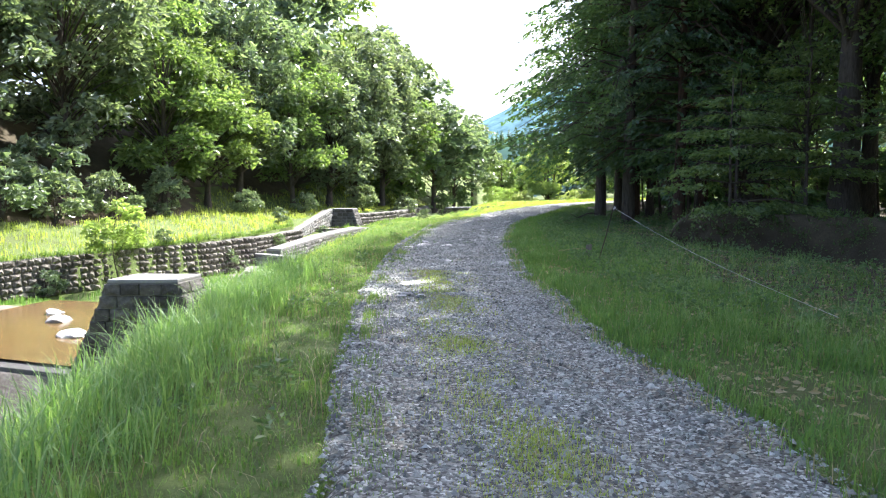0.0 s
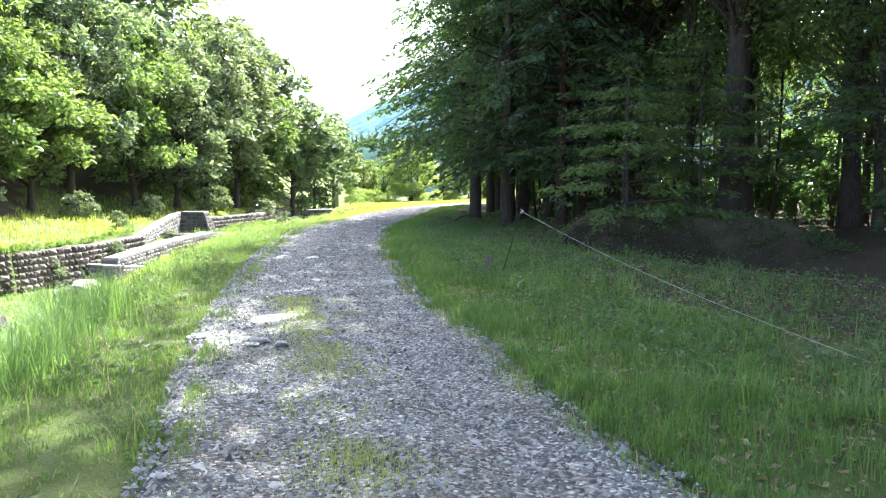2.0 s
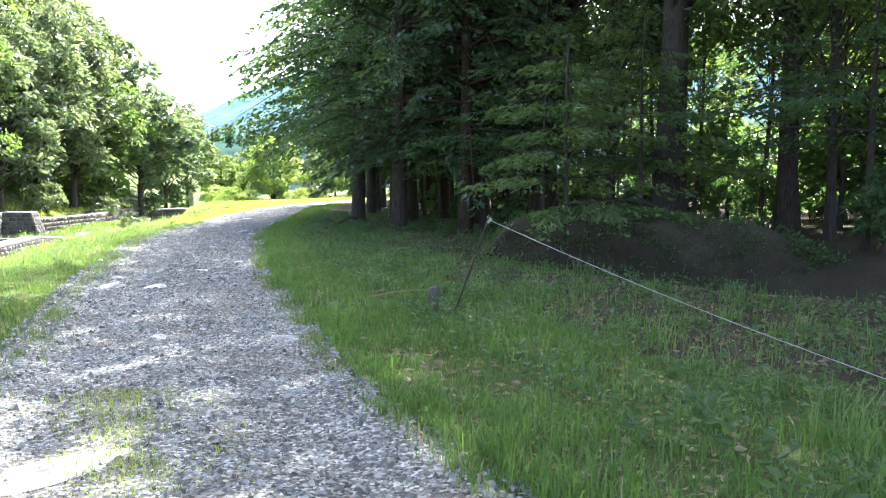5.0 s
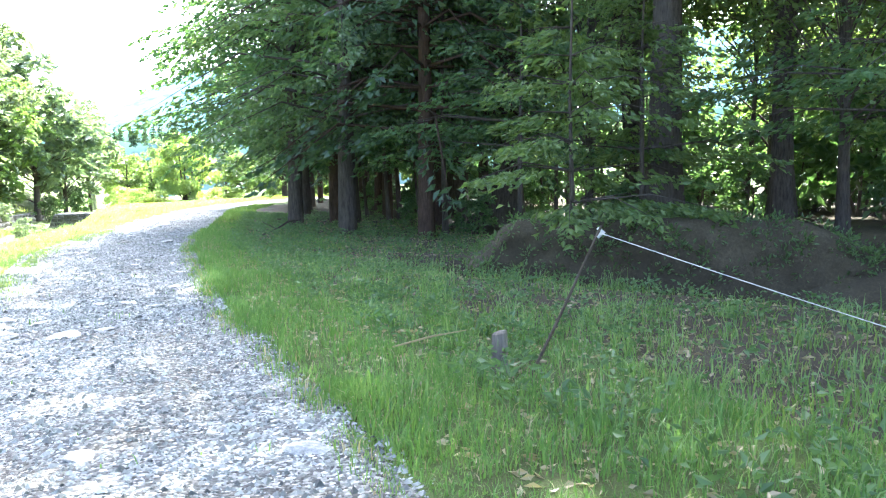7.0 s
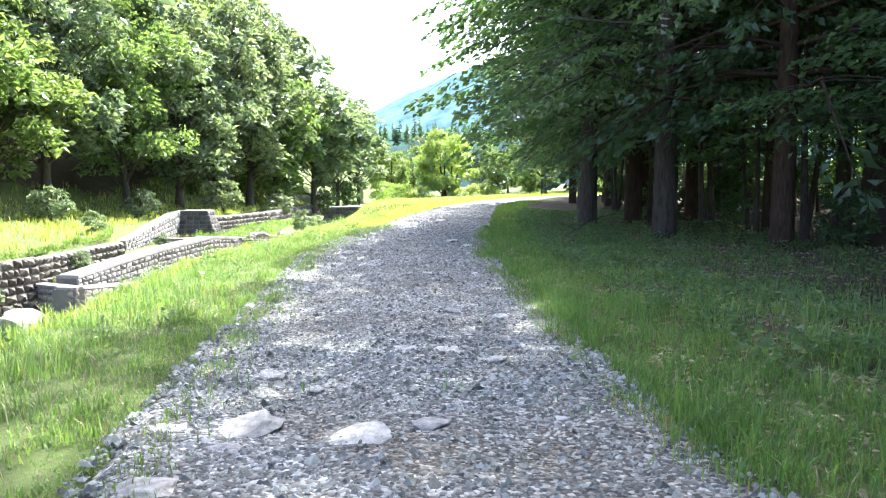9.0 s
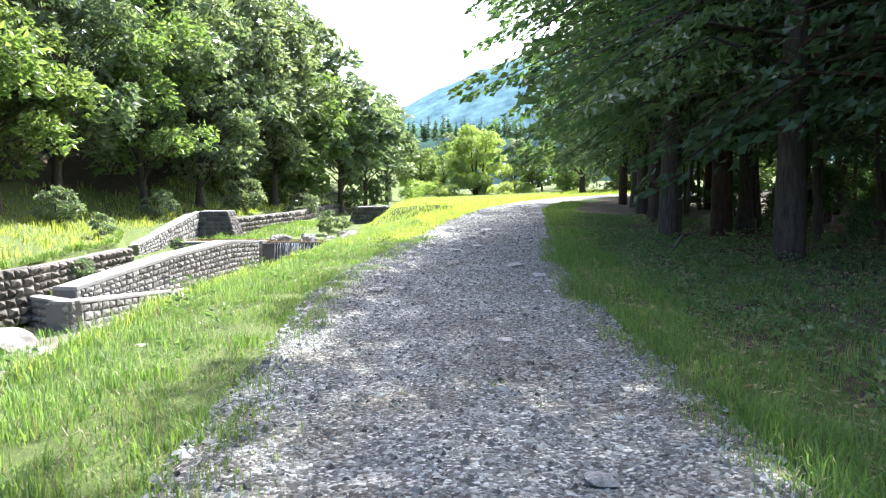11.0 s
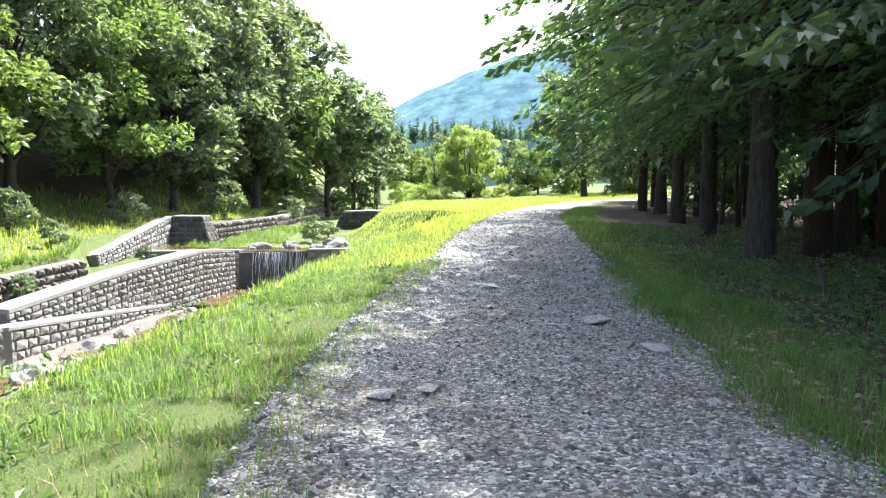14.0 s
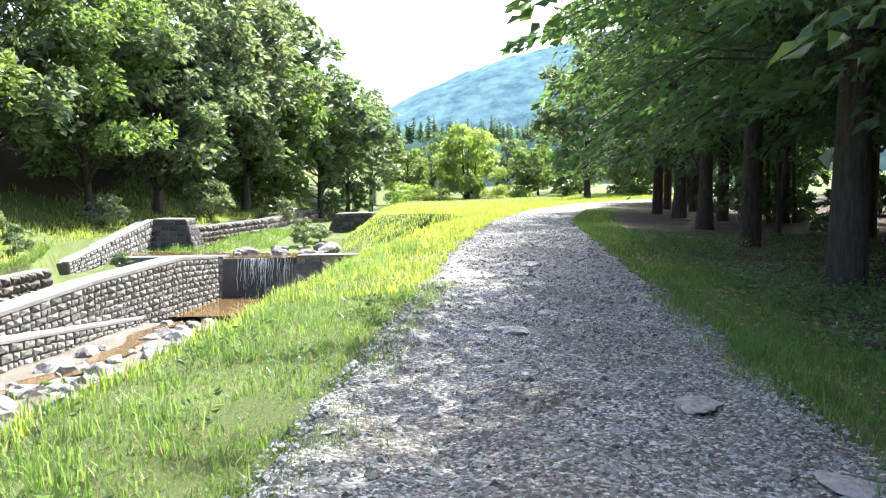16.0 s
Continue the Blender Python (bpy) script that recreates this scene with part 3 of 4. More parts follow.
def crown_points(r, clumps, radii, n, flat=0.82, shell=0.5):
    """Leaf places on and in clumps, more on their upper outside."""
    w = radii ** 2
    idx = r.choice(len(clumps), n, p=w / w.sum())
    d = r.normal(size=(n, 3))
    d /= np.linalg.norm(d, axis=1, keepdims=True)
    d[:, 2] = np.where(d[:, 2] < -0.55, -d[:, 2], d[:, 2])
    rad = radii[idx] * (shell + (1 - shell) * r.random(n)) * r.uniform(0.8, 1.2, n)
    pos = clumps[idx] + d * rad[:, None] * np.array([1, 1, flat])
    return pos, d


def broadleaf(seed, high, spread_, bare, trunk_r, n_clumps, n_leaves, leaf, mats, droop=0.3, lean=0.0, clump=0.30, trunks=1):
    """Meshes (trunk, crown) of a broadleaved tree of that height, crown radius and clear trunk."""
    r = np.random.default_rng(seed)
    zc, hz = (high + bare) / 2, (high - bare) / 2
    cl, rr = [], []
    k = 0
    while len(cl) < n_clumps and k < 4000:
        k += 1
        d = r.normal(size=3)
        d /= np.linalg.norm(d)
        q = r.uniform(0.25, 0.95) ** 0.6
        p = np.array([d[0] * spread_ * q, d[1] * spread_ * q, zc + d[2] * hz * q])
        taper = 1 - 0.35 * max(0, (p[2] - zc) / hz)
        p[:2] *= taper
        rad = spread_ * clump * r.uniform(0.6, 1.25)
        if all(np.linalg.norm(p - c) > 0.5 * rad for c in cl):
            cl.append(p)
            rr.append(rad)
    cl, rr = np.array(cl), np.array(rr)
    bits = []
    for t in range(trunks):
        off = np.array([0, 0, 0.0]) if trunks == 1 else np.array([math.cos(t * 2.4) * trunk_r * 1.6, math.sin(t * 2.4) * trunk_r * 1.6, 0])
        n = 9
        bend = r.normal(size=2) * 0.25
        path = [tuple(off * (1 + 2.5 * s) + np.array([bend[0] * math.sin(3 * s) + lean * s * high, bend[1] * math.sin(2.5 * s), -0.25 + s * (high * 0.86)])) for s in np.linspace(0, 1, n)]
        rad = [trunk_r * (1.35 if i == 0 else 1) * (1 - 0.85 * i / (n - 1)) for i in range(n)]
        bits.append(tube(path, rad, 9))
        for c in cl[t::trunks]:
            s = min(0.95, max(bare / high * 0.8, (c[2] / high) * 0.72 + r.uniform(-0.05, 0.05)))
            i = s * (n - 1)
            a = Vector(path[int(i)]).lerp(Vector(path[min(n - 1, int(i) + 1)]), i % 1)
            b = Vector(c)
            m = a.lerp(b, 0.5) + Vector((0, 0, (b - a).length * 0.08))
            r0 = trunk_r * (1 - 0.85 * s) * 0.34
            bits.append(tube([a, m, b], [r0, r0 * 0.6, r0 * 0.15], 4))
    trunk = mesh_of("trunk", *join(bits), mats[0], True)
    pos, d = crown_points(r, cl, rr, n_leaves)
    axis = d * np.array([1, 1, 0.3]) + r.normal(size=d.shape) * 0.45 - np.array([0, 0, droop])
    crown = mesh_of("crown", *leaves(r, pos, axis, leaf), mats[1])
    return trunk, crown


def conifer(seed, high, spread_, bare, trunk_r, tiers, n_leaves, leaf, mats, taper=0.75, width=0.34, droop=0.26, limb=1.0):
    """Cedar: straight trunk, drooping boughs in whorls with sprays."""
    r = np.random.default_rng(seed)
    bits = [tube([(0, 0, -0.3), (0.03, 0, high * 0.3), (0.0, 0.05, high * 0.7), (0, 0, high)], [trunk_r * 1.25, trunk_r * 0.85, trunk_r * 0.45, 0.02], 9)]
    pts, ax = [], []
    boughs = []
    for i in range(tiers):
        s = i / (tiers - 1)
        z = bare + (high - bare) * s ** 0.95
        ln = spread_ * (1 - s) ** taper * r.uniform(0.75, 1.15) + 0.25
        for k in range(r.integers(4, 7)):
            a = r.uniform(0, 6.28)
            tip = np.array([math.cos(a) * ln, math.sin(a) * ln, z - ln * r.uniform(0.5, 1.5) * droop])
            mid = np.array([math.cos(a) * ln * 0.5, math.sin(a) * ln * 0.5, z + ln * 0.05])
            boughs.append((np.array([0, 0, z]), mid, tip, ln))
            bits.append(tube([(0, 0, z), tuple(mid), tuple(tip)], [(0.02 + ln * 0.012) * limb, (0.012 + ln * 0.006) * limb, 0.006 * limb], 3))
    wts = np.array([b[3] ** 1.4 for b in boughs])
    idx = r.choice(len(boughs), n_leaves, p=wts / wts.sum())
    u = r.uniform(0.22, 1.04, n_leaves)
    A, Bm, C = [np.array([boughs[i][k] for i in idx]) for k in (0, 1, 2)]
    uu = u[:, None]
    p = (1 - uu) ** 2 * A + 2 * uu * (1 - uu) * Bm + uu ** 2 * C
    out = C - A
    out /= np.linalg.norm(out, axis=1, keepdims=True)
    side = np.cross(out, [0, 0, 1.0])
    wd = np.array([boughs[i][3] for i in idx]) * 0.30 * (1.15 - u)
    s = r.uniform(-1, 1, n_leaves) * wd
    pos = p + side * s[:, None] - np.array([0, 0, 1.0]) * (np.abs(s) * 0.35 + r.exponential(0.07, n_leaves))[:, None]
    axis = out + side * np.sign(s)[:, None] * 0.8 - np.array([0, 0, 0.45]) + r.normal(size=out.shape) * 0.25
    return mesh_of("trunk", *join(bits), mats[0], True), mesh_of("crown", *leaves(r, pos, axis, leaf, width), mats[1])


def plant_tree(name, meshes, at, label, group="", rz=0.0, scale=1.0, category="tree"):
    x, y = at[:2]
    z = at[2] if len(at) > 2 else float(height(np.array(x), np.array(y)))
    root = thing(name, (x, y, z), label, category, group, rz=rz, scale=scale)
    part("trunk", meshes[0], root)
    part("crown", meshes[1], root)
    return root


OAK = [M_BARK, M_LEAF_OAK]
WOOD = [M_BARK, M_LEAF_WOOD]
CEDAR = [M_BARK_DARK, M_LEAF_CEDAR]
FRESH = [M_BARK, M_LEAF_FRESH]
far_kinds = [broadleaf(100 + s, h, w, b, 0.28, 84, 8600, 0.47, OAK, clump=0.22) for s, (h, w, b) in enumerate([(16, 5.6, 1.6), (18, 6.0, 2.2), (14, 5.4, 1.2), (17, 5.4, 1.8)])]
far_fresh = [broadleaf(120 + s, h, w, b, 0.24, 54, 8000, 0.42, FRESH, clump=0.26) for s, (h, w, b) in enumerate([(12, 4.8, 0.8), (15, 5.2, 1.2)])]
far_low = [broadleaf(110 + s, h, w, b, 0.28, 50, 3200, 0.74, OAK, clump=0.25) for s, (h, w, b) in enumerate([(16, 5.4, 1.2), (18, 5.8, 2.0), (14, 5.2, 0.8), (17, 5.0, 1.6)])]
fresh_low = [broadleaf(124 + s, h, w, b, 0.24, 46, 2900, 0.68, FRESH, clump=0.26) for s, (h, w, b) in enumerate([(12, 4.8, 0.8), (15, 5.2, 1.2)])]
shrubs = [broadleaf(160 + s, 3.2, 1.9, 0.1, 0.05, 22, 1050, 0.36, OAK if s < 2 else WOOD, clump=0.3, trunks=3) for s in range(4)]
pick = random.Random(5)
G_LEFT = "trees on the far bank of the stream"
far_spots = []
for y, x in [(24, -38), (31, -36), (38, -34), (45, -32), (52, -30.5), (59, -29.8), (66, -29.3), (73, -28), (80, -26.5), (87, -25), (94, -23.5), (101, -22), (108, -20), (115, -18), (122, -16)]:
    far_spots.append((x, y, 0))
for y, x in [(28, -45), (36, -43), (45, -41), (54, -39), (63, -38), (72, -36), (81, -34), (90, -32), (99, -30), (108, -28), (117, -26)]:
    far_spots.append((x, y, 1))
for y, x in [(40, -52), (52, -50), (64, -48), (76, -45), (88, -42), (100, -39), (112, -35)]:
    far_spots.append((x, y, 2))
for x, y, row in far_spots:
    fresh = pick.random() < (0.30 if row else 0.2)
    sc = pick.uniform(1.12, 1.35) * (1 if y < 80 else 1.12 if y < 112 else 0.76) * (1.1 if row else 1)
    plant_tree("broadleaf_tree", pick.choice((fresh_low if fresh else far_low) if y > 100 or row else (far_fresh if fresh else far_kinds)), (x + pick.uniform(-1, 1), y + pick.uniform(-1.5, 1.5)), "light green leafy tree on the wooded bank" if fresh else "dense dark green broadleaf tree on the wooded bank", G_LEFT, pick.uniform(0, 360), sc)
for k in range(9):
    y = 29 + k * 10.4
    x = float(lerp(y, [(20, -33.5), (50, -26.6), (70, -25.2), (90, -20.8), (125, -12.5)])) + pick.uniform(-1.5, 0.8)
    plant_tree("shrub", shrubs[pick.randrange(4)], (x, y), "leafy shrub at the foot of the wooded bank", "shrubs along the far wood", pick.uniform(0, 360), pick.uniform(0.6, 1.1), "shrub")
for x, y, sc in [(-31.5, 29, 1.5), (-33.5, 33.5, 1.7), (-29.8, 36, 1.3), (-35, 27.5, 1.8), (-31, 40.5, 1.4), (-28.6, 44, 1.1), (-33, 24, 1.6)]:
    plant_tree("shrub", shrubs[int(y) % 2], (x, y), "leafy shrub at the foot of the wooded bank", "shrubs along the far wood", x * 37, sc, "shrub")
willow = broadleaf(140, 10.6, 4.7, 0.3, 0.22, 46, 15000, 0.36, [M_BARK, M_LEAF_WILLOW], droop=1.2, clump=0.26, trunks=3)
willow_bush = broadleaf(165, 3.4, 2.4, 0.1, 0.05, 26, 2600, 0.26, [M_BARK, M_LEAF_WILLOW], droop=0.6, clump=0.3, trunks=3)
plant_tree("willow_tree", willow, (-3.4, 121, -2.2), "pale yellow-green willow standing alone by the stream")

# wood on the right of the track
near_kinds = [broadleaf(200 + s, h, w, b, tr, 60, 8200, 0.225, WOOD, droop=0.7, clump=0.23) for s, (h, w, b, tr) in enumerate([(13.5, 5.7, 2.3, 0.2), (12.5, 5.0, 2.0, 0.18), (15, 5.6, 2.6, 0.24), (17.5, 5.2, 6.8, 0.33)])]
near_kinds[3][1].name = 'high_crown'
near_fresh = broadleaf(210, 11.5, 4.2, 2.8, 0.15, 44, 6500, 0.2, FRESH, droop=0.5, clump=0.25)
cedars = [conifer(220 + s, h, w, b, tr, 28, 6000, 0.285, CEDAR) for s, (h, w, b, tr) in enumerate([(15.5, 3.7, 2.7, 0.19), (17.5, 3.6, 3.2, 0.22), (14.5, 3.6, 2.5, 0.17)])]
canopy = broadleaf(260, 20, 8.2, 7.2, 0.42, 110, 15500, 0.36, WOOD, droop=0.4, clump=0.2)
wood_far = [broadleaf(240 + s, h, 5.0, b, 0.26, 40, 4000, 0.40, WOOD, droop=0.5, clump=0.25) for s, (h, b) in enumerate([(13.5, 2.2), (12.5, 1.4), (15, 2.6), (17, 6.5)])]
G_WOOD = "trees of the shady wood beside the track"
layered = [conifer(230, 13.2, 5.2, 3.3, 0.24, 32, 18000, 0.2, WOOD, 0.42, 0.5, 0.2, 0.55), conifer(231, 14.5, 4.6, 3.0, 0.21, 30, 17000, 0.175, WOOD, 0.45, 0.5, 0.22, 0.55)]
understory = [conifer(234, 6.6, 3.2, 2.3, 0.07, 9, 3400, 0.15, WOOD, 0.5, 0.5, 0.06, 0.45), conifer(235, 5.6, 2.6, 2.1, 0.06, 8, 3000, 0.15, FRESH, 0.55, 0.5, 0.08, 0.45)]
for x, y, k, rz, sc in [(3.5, 36.4, 0, 30, 1.0), (4.6, 43.5, 1, 140, 1.0), (4.6, 31.8, 1, 250, 1.14)]:
    plant_tree("broadleaf_tree", layered[k], (x, y), "broad tree with layered drooping boughs over the track", G_WOOD, rz, sc)
for x, y, k, rz, sc in [(6.9, 21.6, 1, 20, 1.0), (9.4, 23.4, 1, 90, 1.0), (8.0, 26.6, 0, 200, 1.0), (13.2, 20.6, 0, 300, 1.1), (16.0, 25.0, 1, 10, 1.2), (10.8, 30.6, 1, 60, 1.1), (7.2, 33.0, 0, 120, 0.9)]:
    plant_tree("young_tree", understory[k], (x, y), "low spreading tree with layered leafy boughs", "low trees under the wood", rz, sc)
for x, y, kind, k, rz, sc in [(6.4, 29.5, 1, 0, 50, 1.0), (7.8, 33.5, 1, 1, 10, 1.0), (5.2, 38.0, 1, 1, 200, 1.0), (7.6, 40, 1, 2, 80, 1.05), 
                              (5.4, 50, 0, 2, 60, 1.0), (8.5, 46, 1, 0, 0, 1.1), (6.4, 57, 0, 0, 260, 1.05), (9, 53, 1, 1, 90, 1.0), (9.0, 64, 0, 1, 30, 1.1), (12, 60, 1, 2, 60, 1.1), (6.0, 38.6, 0, 0, 250, 1.0), (6.3, 60.5, 1, 0, 33, 1.0), (8.2, 66.5, 1, 2, 71, 1.0), (11.2, 71.5, 1, 1, 15, 1.0), (7.4, 54.5, 1, 2, 160, 1.0),
                              (10.5, 27.8, 2, 0, 120, 1.0), (14.2, 23.0, 2, 0, 220, 0.95), (9.3, 33.0, 0, 0, 220, 1.0), (16.8, 28.5, 2, 0, 20, 1.05), (13.4, 30.5, 0, 3, 310, 1.0), (14.8, 25.6, 0, 3, 100, 0.95),
                              # (9.2, 9.2) and (12.4, 15.2) are added out of view to shade the track
                              (16.5, 20, 0, 3, 40, 0.9), (9.2, 9.2, 0, 3, 300, 1.15), (12.4, 15.2, 0, 3, 10, 1.15), 
                              (21, 23, 0, 3, 20, 1.0), (13, 51, 1, 0, 100, 1.1), (17, 57, 1, 1, 0, 1.1),
                              (25, 8, 0, 2, 0, 1.1), (30, 18, 0, 0, 130, 1.1)]:
    if kind == 2:
        plant_tree("broadleaf_tree", near_fresh, (x, y), "light green sunlit tree inside the wood", G_WOOD, rz, sc)
    elif kind:
        plant_tree("cedar_tree", cedars[k], (x, y), "dark straight conifer in the shady wood", G_WOOD, rz, sc * 1.08)
    else:
        plant_tree("broadleaf_tree", (near_kinds if x < 16 and -6 < y < 52 else wood_far)[k], (x, y), "dark green leafy tree at the edge of the wood", G_WOOD, rz, sc)
for k in range(34):
    x, y = pick.uniform(9, 25), pick.uniform(27, 58)
    if x - float(lerp(y, RIGHT_EDGE)) < 6.2 or (y < 24 and x < 11):
        continue
    plant_tree("shrub", shrubs[2 + pick.randrange(2)], (x, y), "dark leafy shrub under the trees", "shrubs in the shady wood", pick.uniform(0, 360), pick.uniform(0.4, 0.85), "shrub")
for k in range(11):
    plant_tree("shrub", shrubs[pick.randrange(4)], (34 + pick.uniform(-3, 4), -4 + k * 7.2), "leafy shrub at the back of the wood", "shrubs in the shady wood", pick.uniform(0, 360), pick.uniform(1.5, 2.2), "shrub")
for x, y, sc in [(-9.5, 117, 1.0), (-7, 115, 0.9), (0.5, 115.5, 1.0), (3, 117, 0.9), (-12, 122, 1.1)]:
    plant_tree("shrub", willow_bush, (x, y, -2.2), "rounded pale green bush by the stream", "bushes below the willow", x * 40, sc, "shrub")
plant_tree('broadleaf_tree', canopy, (10.9, 25.0), 'tall tree with a bare trunk and wide high crown', G_WOOD, 0, 1.06)
# Trees added for shade on the track, their trunks mostly out of view.
for x, y, rz, sc in [(10.4, 11.6, 70, 1.05), (13.9, 18.0, 210, 1.16), (9.4, 3.4, 300, 0.95), (10.6, 40.0, 100, 1.05), (11.4, 49.0, 200, 1.0)]:
    plant_tree('broadleaf_tree', canopy, (x, y), 'tall tree with a bare trunk and wide high crown', G_WOOD, rz, sc)
# Added like those above; its high crown shades the track.
plant_tree('broadleaf_tree', canopy, (9.7, 31.8), 'tall tree with a bare trunk and wide high crown', G_WOOD, 140, 1.12)
for x, y, sc in [(28, 24, 0.9), (33, 31, 1.0), (29, 37, 0.9), (36, 23, 1.0), (27.5, 15, 0.8), (34, 12, 0.9), (38, 40, 1.1)]:
    plant_tree('broadleaf_tree', fresh_low[int(x) % 2], (x, y), 'bright green leafy tree behind the wood', 'trees behind the wood', x * 17, sc)
for x, y, k, sc in [(12, 76, 0, 1.0), (17, 80, 1, 1.0), (8, 96, 2, 1.0), (14, 104, 0, 1.0), (22, 92, 1, 1.1), (2, 136, 2, 0.62), (9, 130, 0, 0.65), (-8, 146, 1, 0.62), (-13, 150, 0, 0.66), (-3, 156, 3, 0.62), (12, 146, 1, 0.8), (-17, 158, 2, 0.66), (20, 118, 2, 1.1), (28, 104, 0, 1.1), (30, 80, 1, 1.1)]:
    plant_tree("broadleaf_tree", (far_low if k % 2 else fresh_low + far_low)[k], (x, y, -1.5 if y > 100 else 0.0), "leafy tree at the head of the valley", "trees at the valley head", k * 70, sc)


# ---- distance ----
def slope(name, label, x0, x1, y0, profile, mat, depth, bumps, n=120, m=26):
    xs = np.linspace(x0, x1, n)
    top = lerp(xs, profile)
    v = []
    for j in range(m):
        s = j / (m - 1)
        wob = bumps * (rolling(xs, np.full(n, j * 7.0), 18) + 0.6 * rolling(xs * 3, np.full(n, j * 19.0), 18)) * (0.3 + s)
        v += [(float(x), y0 + depth * s + float(w), float(-8 + (t + 8) * math.sin(s * 1.57) + w * 0.5)) for x, t, w in zip(xs, top, wob)]
    me = mesh_of(name, v, grid_faces(n, m), mat, True)
    tagged(new(name, me), label, "mountain", kind="structure")


slope("backdrop_mountain", "wooded mountain with painted blue haze beyond the valley", -420, 800, 640, [(-420, 22), (-200, 50), (-140, 72), (-80, 104), (-17, 132), (35, 148), (200, 190), (700, 215)], M_MOUNTAIN, 320, 7)
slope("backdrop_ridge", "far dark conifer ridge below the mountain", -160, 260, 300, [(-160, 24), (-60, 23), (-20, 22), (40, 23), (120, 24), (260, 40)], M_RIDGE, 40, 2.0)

ridge_pine = [conifer(300 + k, 13.5, 2.8, 0.8, 0.2, 10, 230, 2.0, CEDAR) for k in range(3)]
for k in range(140):
    x = -80 + k * 1.15 + pick.uniform(-1, 1)
    plant_tree("conifer_tree", ridge_pine[k % 3], (x, 322 + pick.uniform(-9, 9), 17.0 + pick.uniform(-1, 1.5)), "far dark pointed conifer on the ridge", "conifers on the far ridge", pick.uniform(0, 360), pick.uniform(0.4, 0.66))
for k in range(12):
    x = pick.uniform(6.5, 13)
    y = pick.uniform(29, 64)
    if x - float(lerp(y, RIGHT_EDGE)) < 4.3:
        continue
    plant_tree("shrub", shrubs[2 + pick.randrange(2)], (x, y), "dark leafy shrub under the trees", "shrubs in the shady wood", pick.uniform(0, 360), pick.uniform(0.25, 0.5), "shrub")
for x, y, sc in [(13, 19.5, 0.5), (17, 23.5, 0.8), (10.2, 25.4, 0.4), (17.5, 17.5, 0.8), (20, 21, 0.9), (18.2, 26.5, 1.2), (21, 30, 1.3), (16.5, 31.5, 1.1), (24, 27.5, 1.4), (22.5, 35, 1.4), (18.5, 36.5, 1.2), (14.5, 33.5, 0.9), (23, 21.5, 1.2), (15, 27, 0.6), (22, 25, 1.0), (19, 29, 0.9)]:
    plant_tree("shrub", shrubs[2 + int(x) % 2], (x, y), "leafy shrub behind the ditch", "shrubs in the shady wood", x * 53, sc, "shrub")

for x, y, k, sc in [(4, 119, 0, 0.55), (9, 115, 1, 0.5), (14, 111, 0, 0.6), (19, 105, 1, 0.6), (7.5, 109, 0, 0.42), (5.5, 124, 1, 0.62), (10.5, 121, 0, 0.7), (15.5, 116, 1, 0.75), (-12, 128, 0, 0.6), (-9, 134, 1, 0.5), (-15, 138, 0, 0.55), (24, 98, 0, 0.7)]:
    plant_tree("broadleaf_tree", fresh_low[k], (x, y, -0.6), "low fresh green tree at the valley head", "trees at the valley head", x * 31, sc)
thin = [broadleaf(180 + k, 10 + k, 2.2, 4.4, 0.06 + 0.015 * k, 14, 700, 0.30, WOOD, clump=0.3) for k in range(3)]
for k in range(70):
    x, y = pick.uniform(6.0, 25), pick.uniform(24, 56)
    if x - float(lerp(y, RIGHT_EDGE)) < 4.6 or (y < 27 and x < 13):
        continue
    plant_tree("young_tree", thin[k % 3], (x, y), "thin straight young tree in the wood", "young trees in the wood", pick.uniform(0, 360), pick.uniform(0.85, 1.15))
for x, y, sc in [(-22.2, 30.2, 0.45), (-21.2, 35.5, 0.4), (-20.9, 38.0, 0.3), (-19.3, 43.0, 0.45), (-18.6, 49.0, 0.35), (-23.4, 25.6, 0.4), (-21.6, 56.0, 0.4), (-20.2, 62.5, 0.3), (-13.6, 74.5, 0.55), (-12.9, 76.5, 0.4)]:
    plant_tree("shrub", shrubs[int(abs(x)) % 2], (x, y), "small green bush growing by the stone wall", "bushes along the stream", x * 71, sc, "shrub")

# ---- grass, gravel and loose stones ----
def blades(r, x, y, z, ln, wd, bend=0.5):
    """Bent grass blades rooted at x, y, z."""
    n = len(x)
    a = r.uniform(0, 6.283, n)
    dx, dy = np.cos(a), np.sin(a)
    px, py = -dy, dx
    lean = ln * r.uniform(0.1, 1.0, n) * bend
    root = np.stack([x, y, z - 0.02], 1)
    side = np.stack([px, py, np.zeros(n)], 1) * (wd * 0.5)[:, None]
    mid = root + np.stack([dx * lean * 0.35, dy * lean * 0.35, ln * 0.62], 1)
    tip = root + np.stack([dx * lean, dy * lean, ln * (1.0 - 0.25 * (lean / ln) ** 2)], 1)
    v = np.stack([root - side, root + side, mid + side * 0.75, mid - side * 0.75, tip], 1).reshape(-1, 3)
    k = np.arange(n) * 5
    f = [(int(i), int(i) + 1, int(i) + 2, int(i) + 3) for i in k] + [(int(i) + 3, int(i) + 2, int(i) + 4) for i in k]
    return v, f


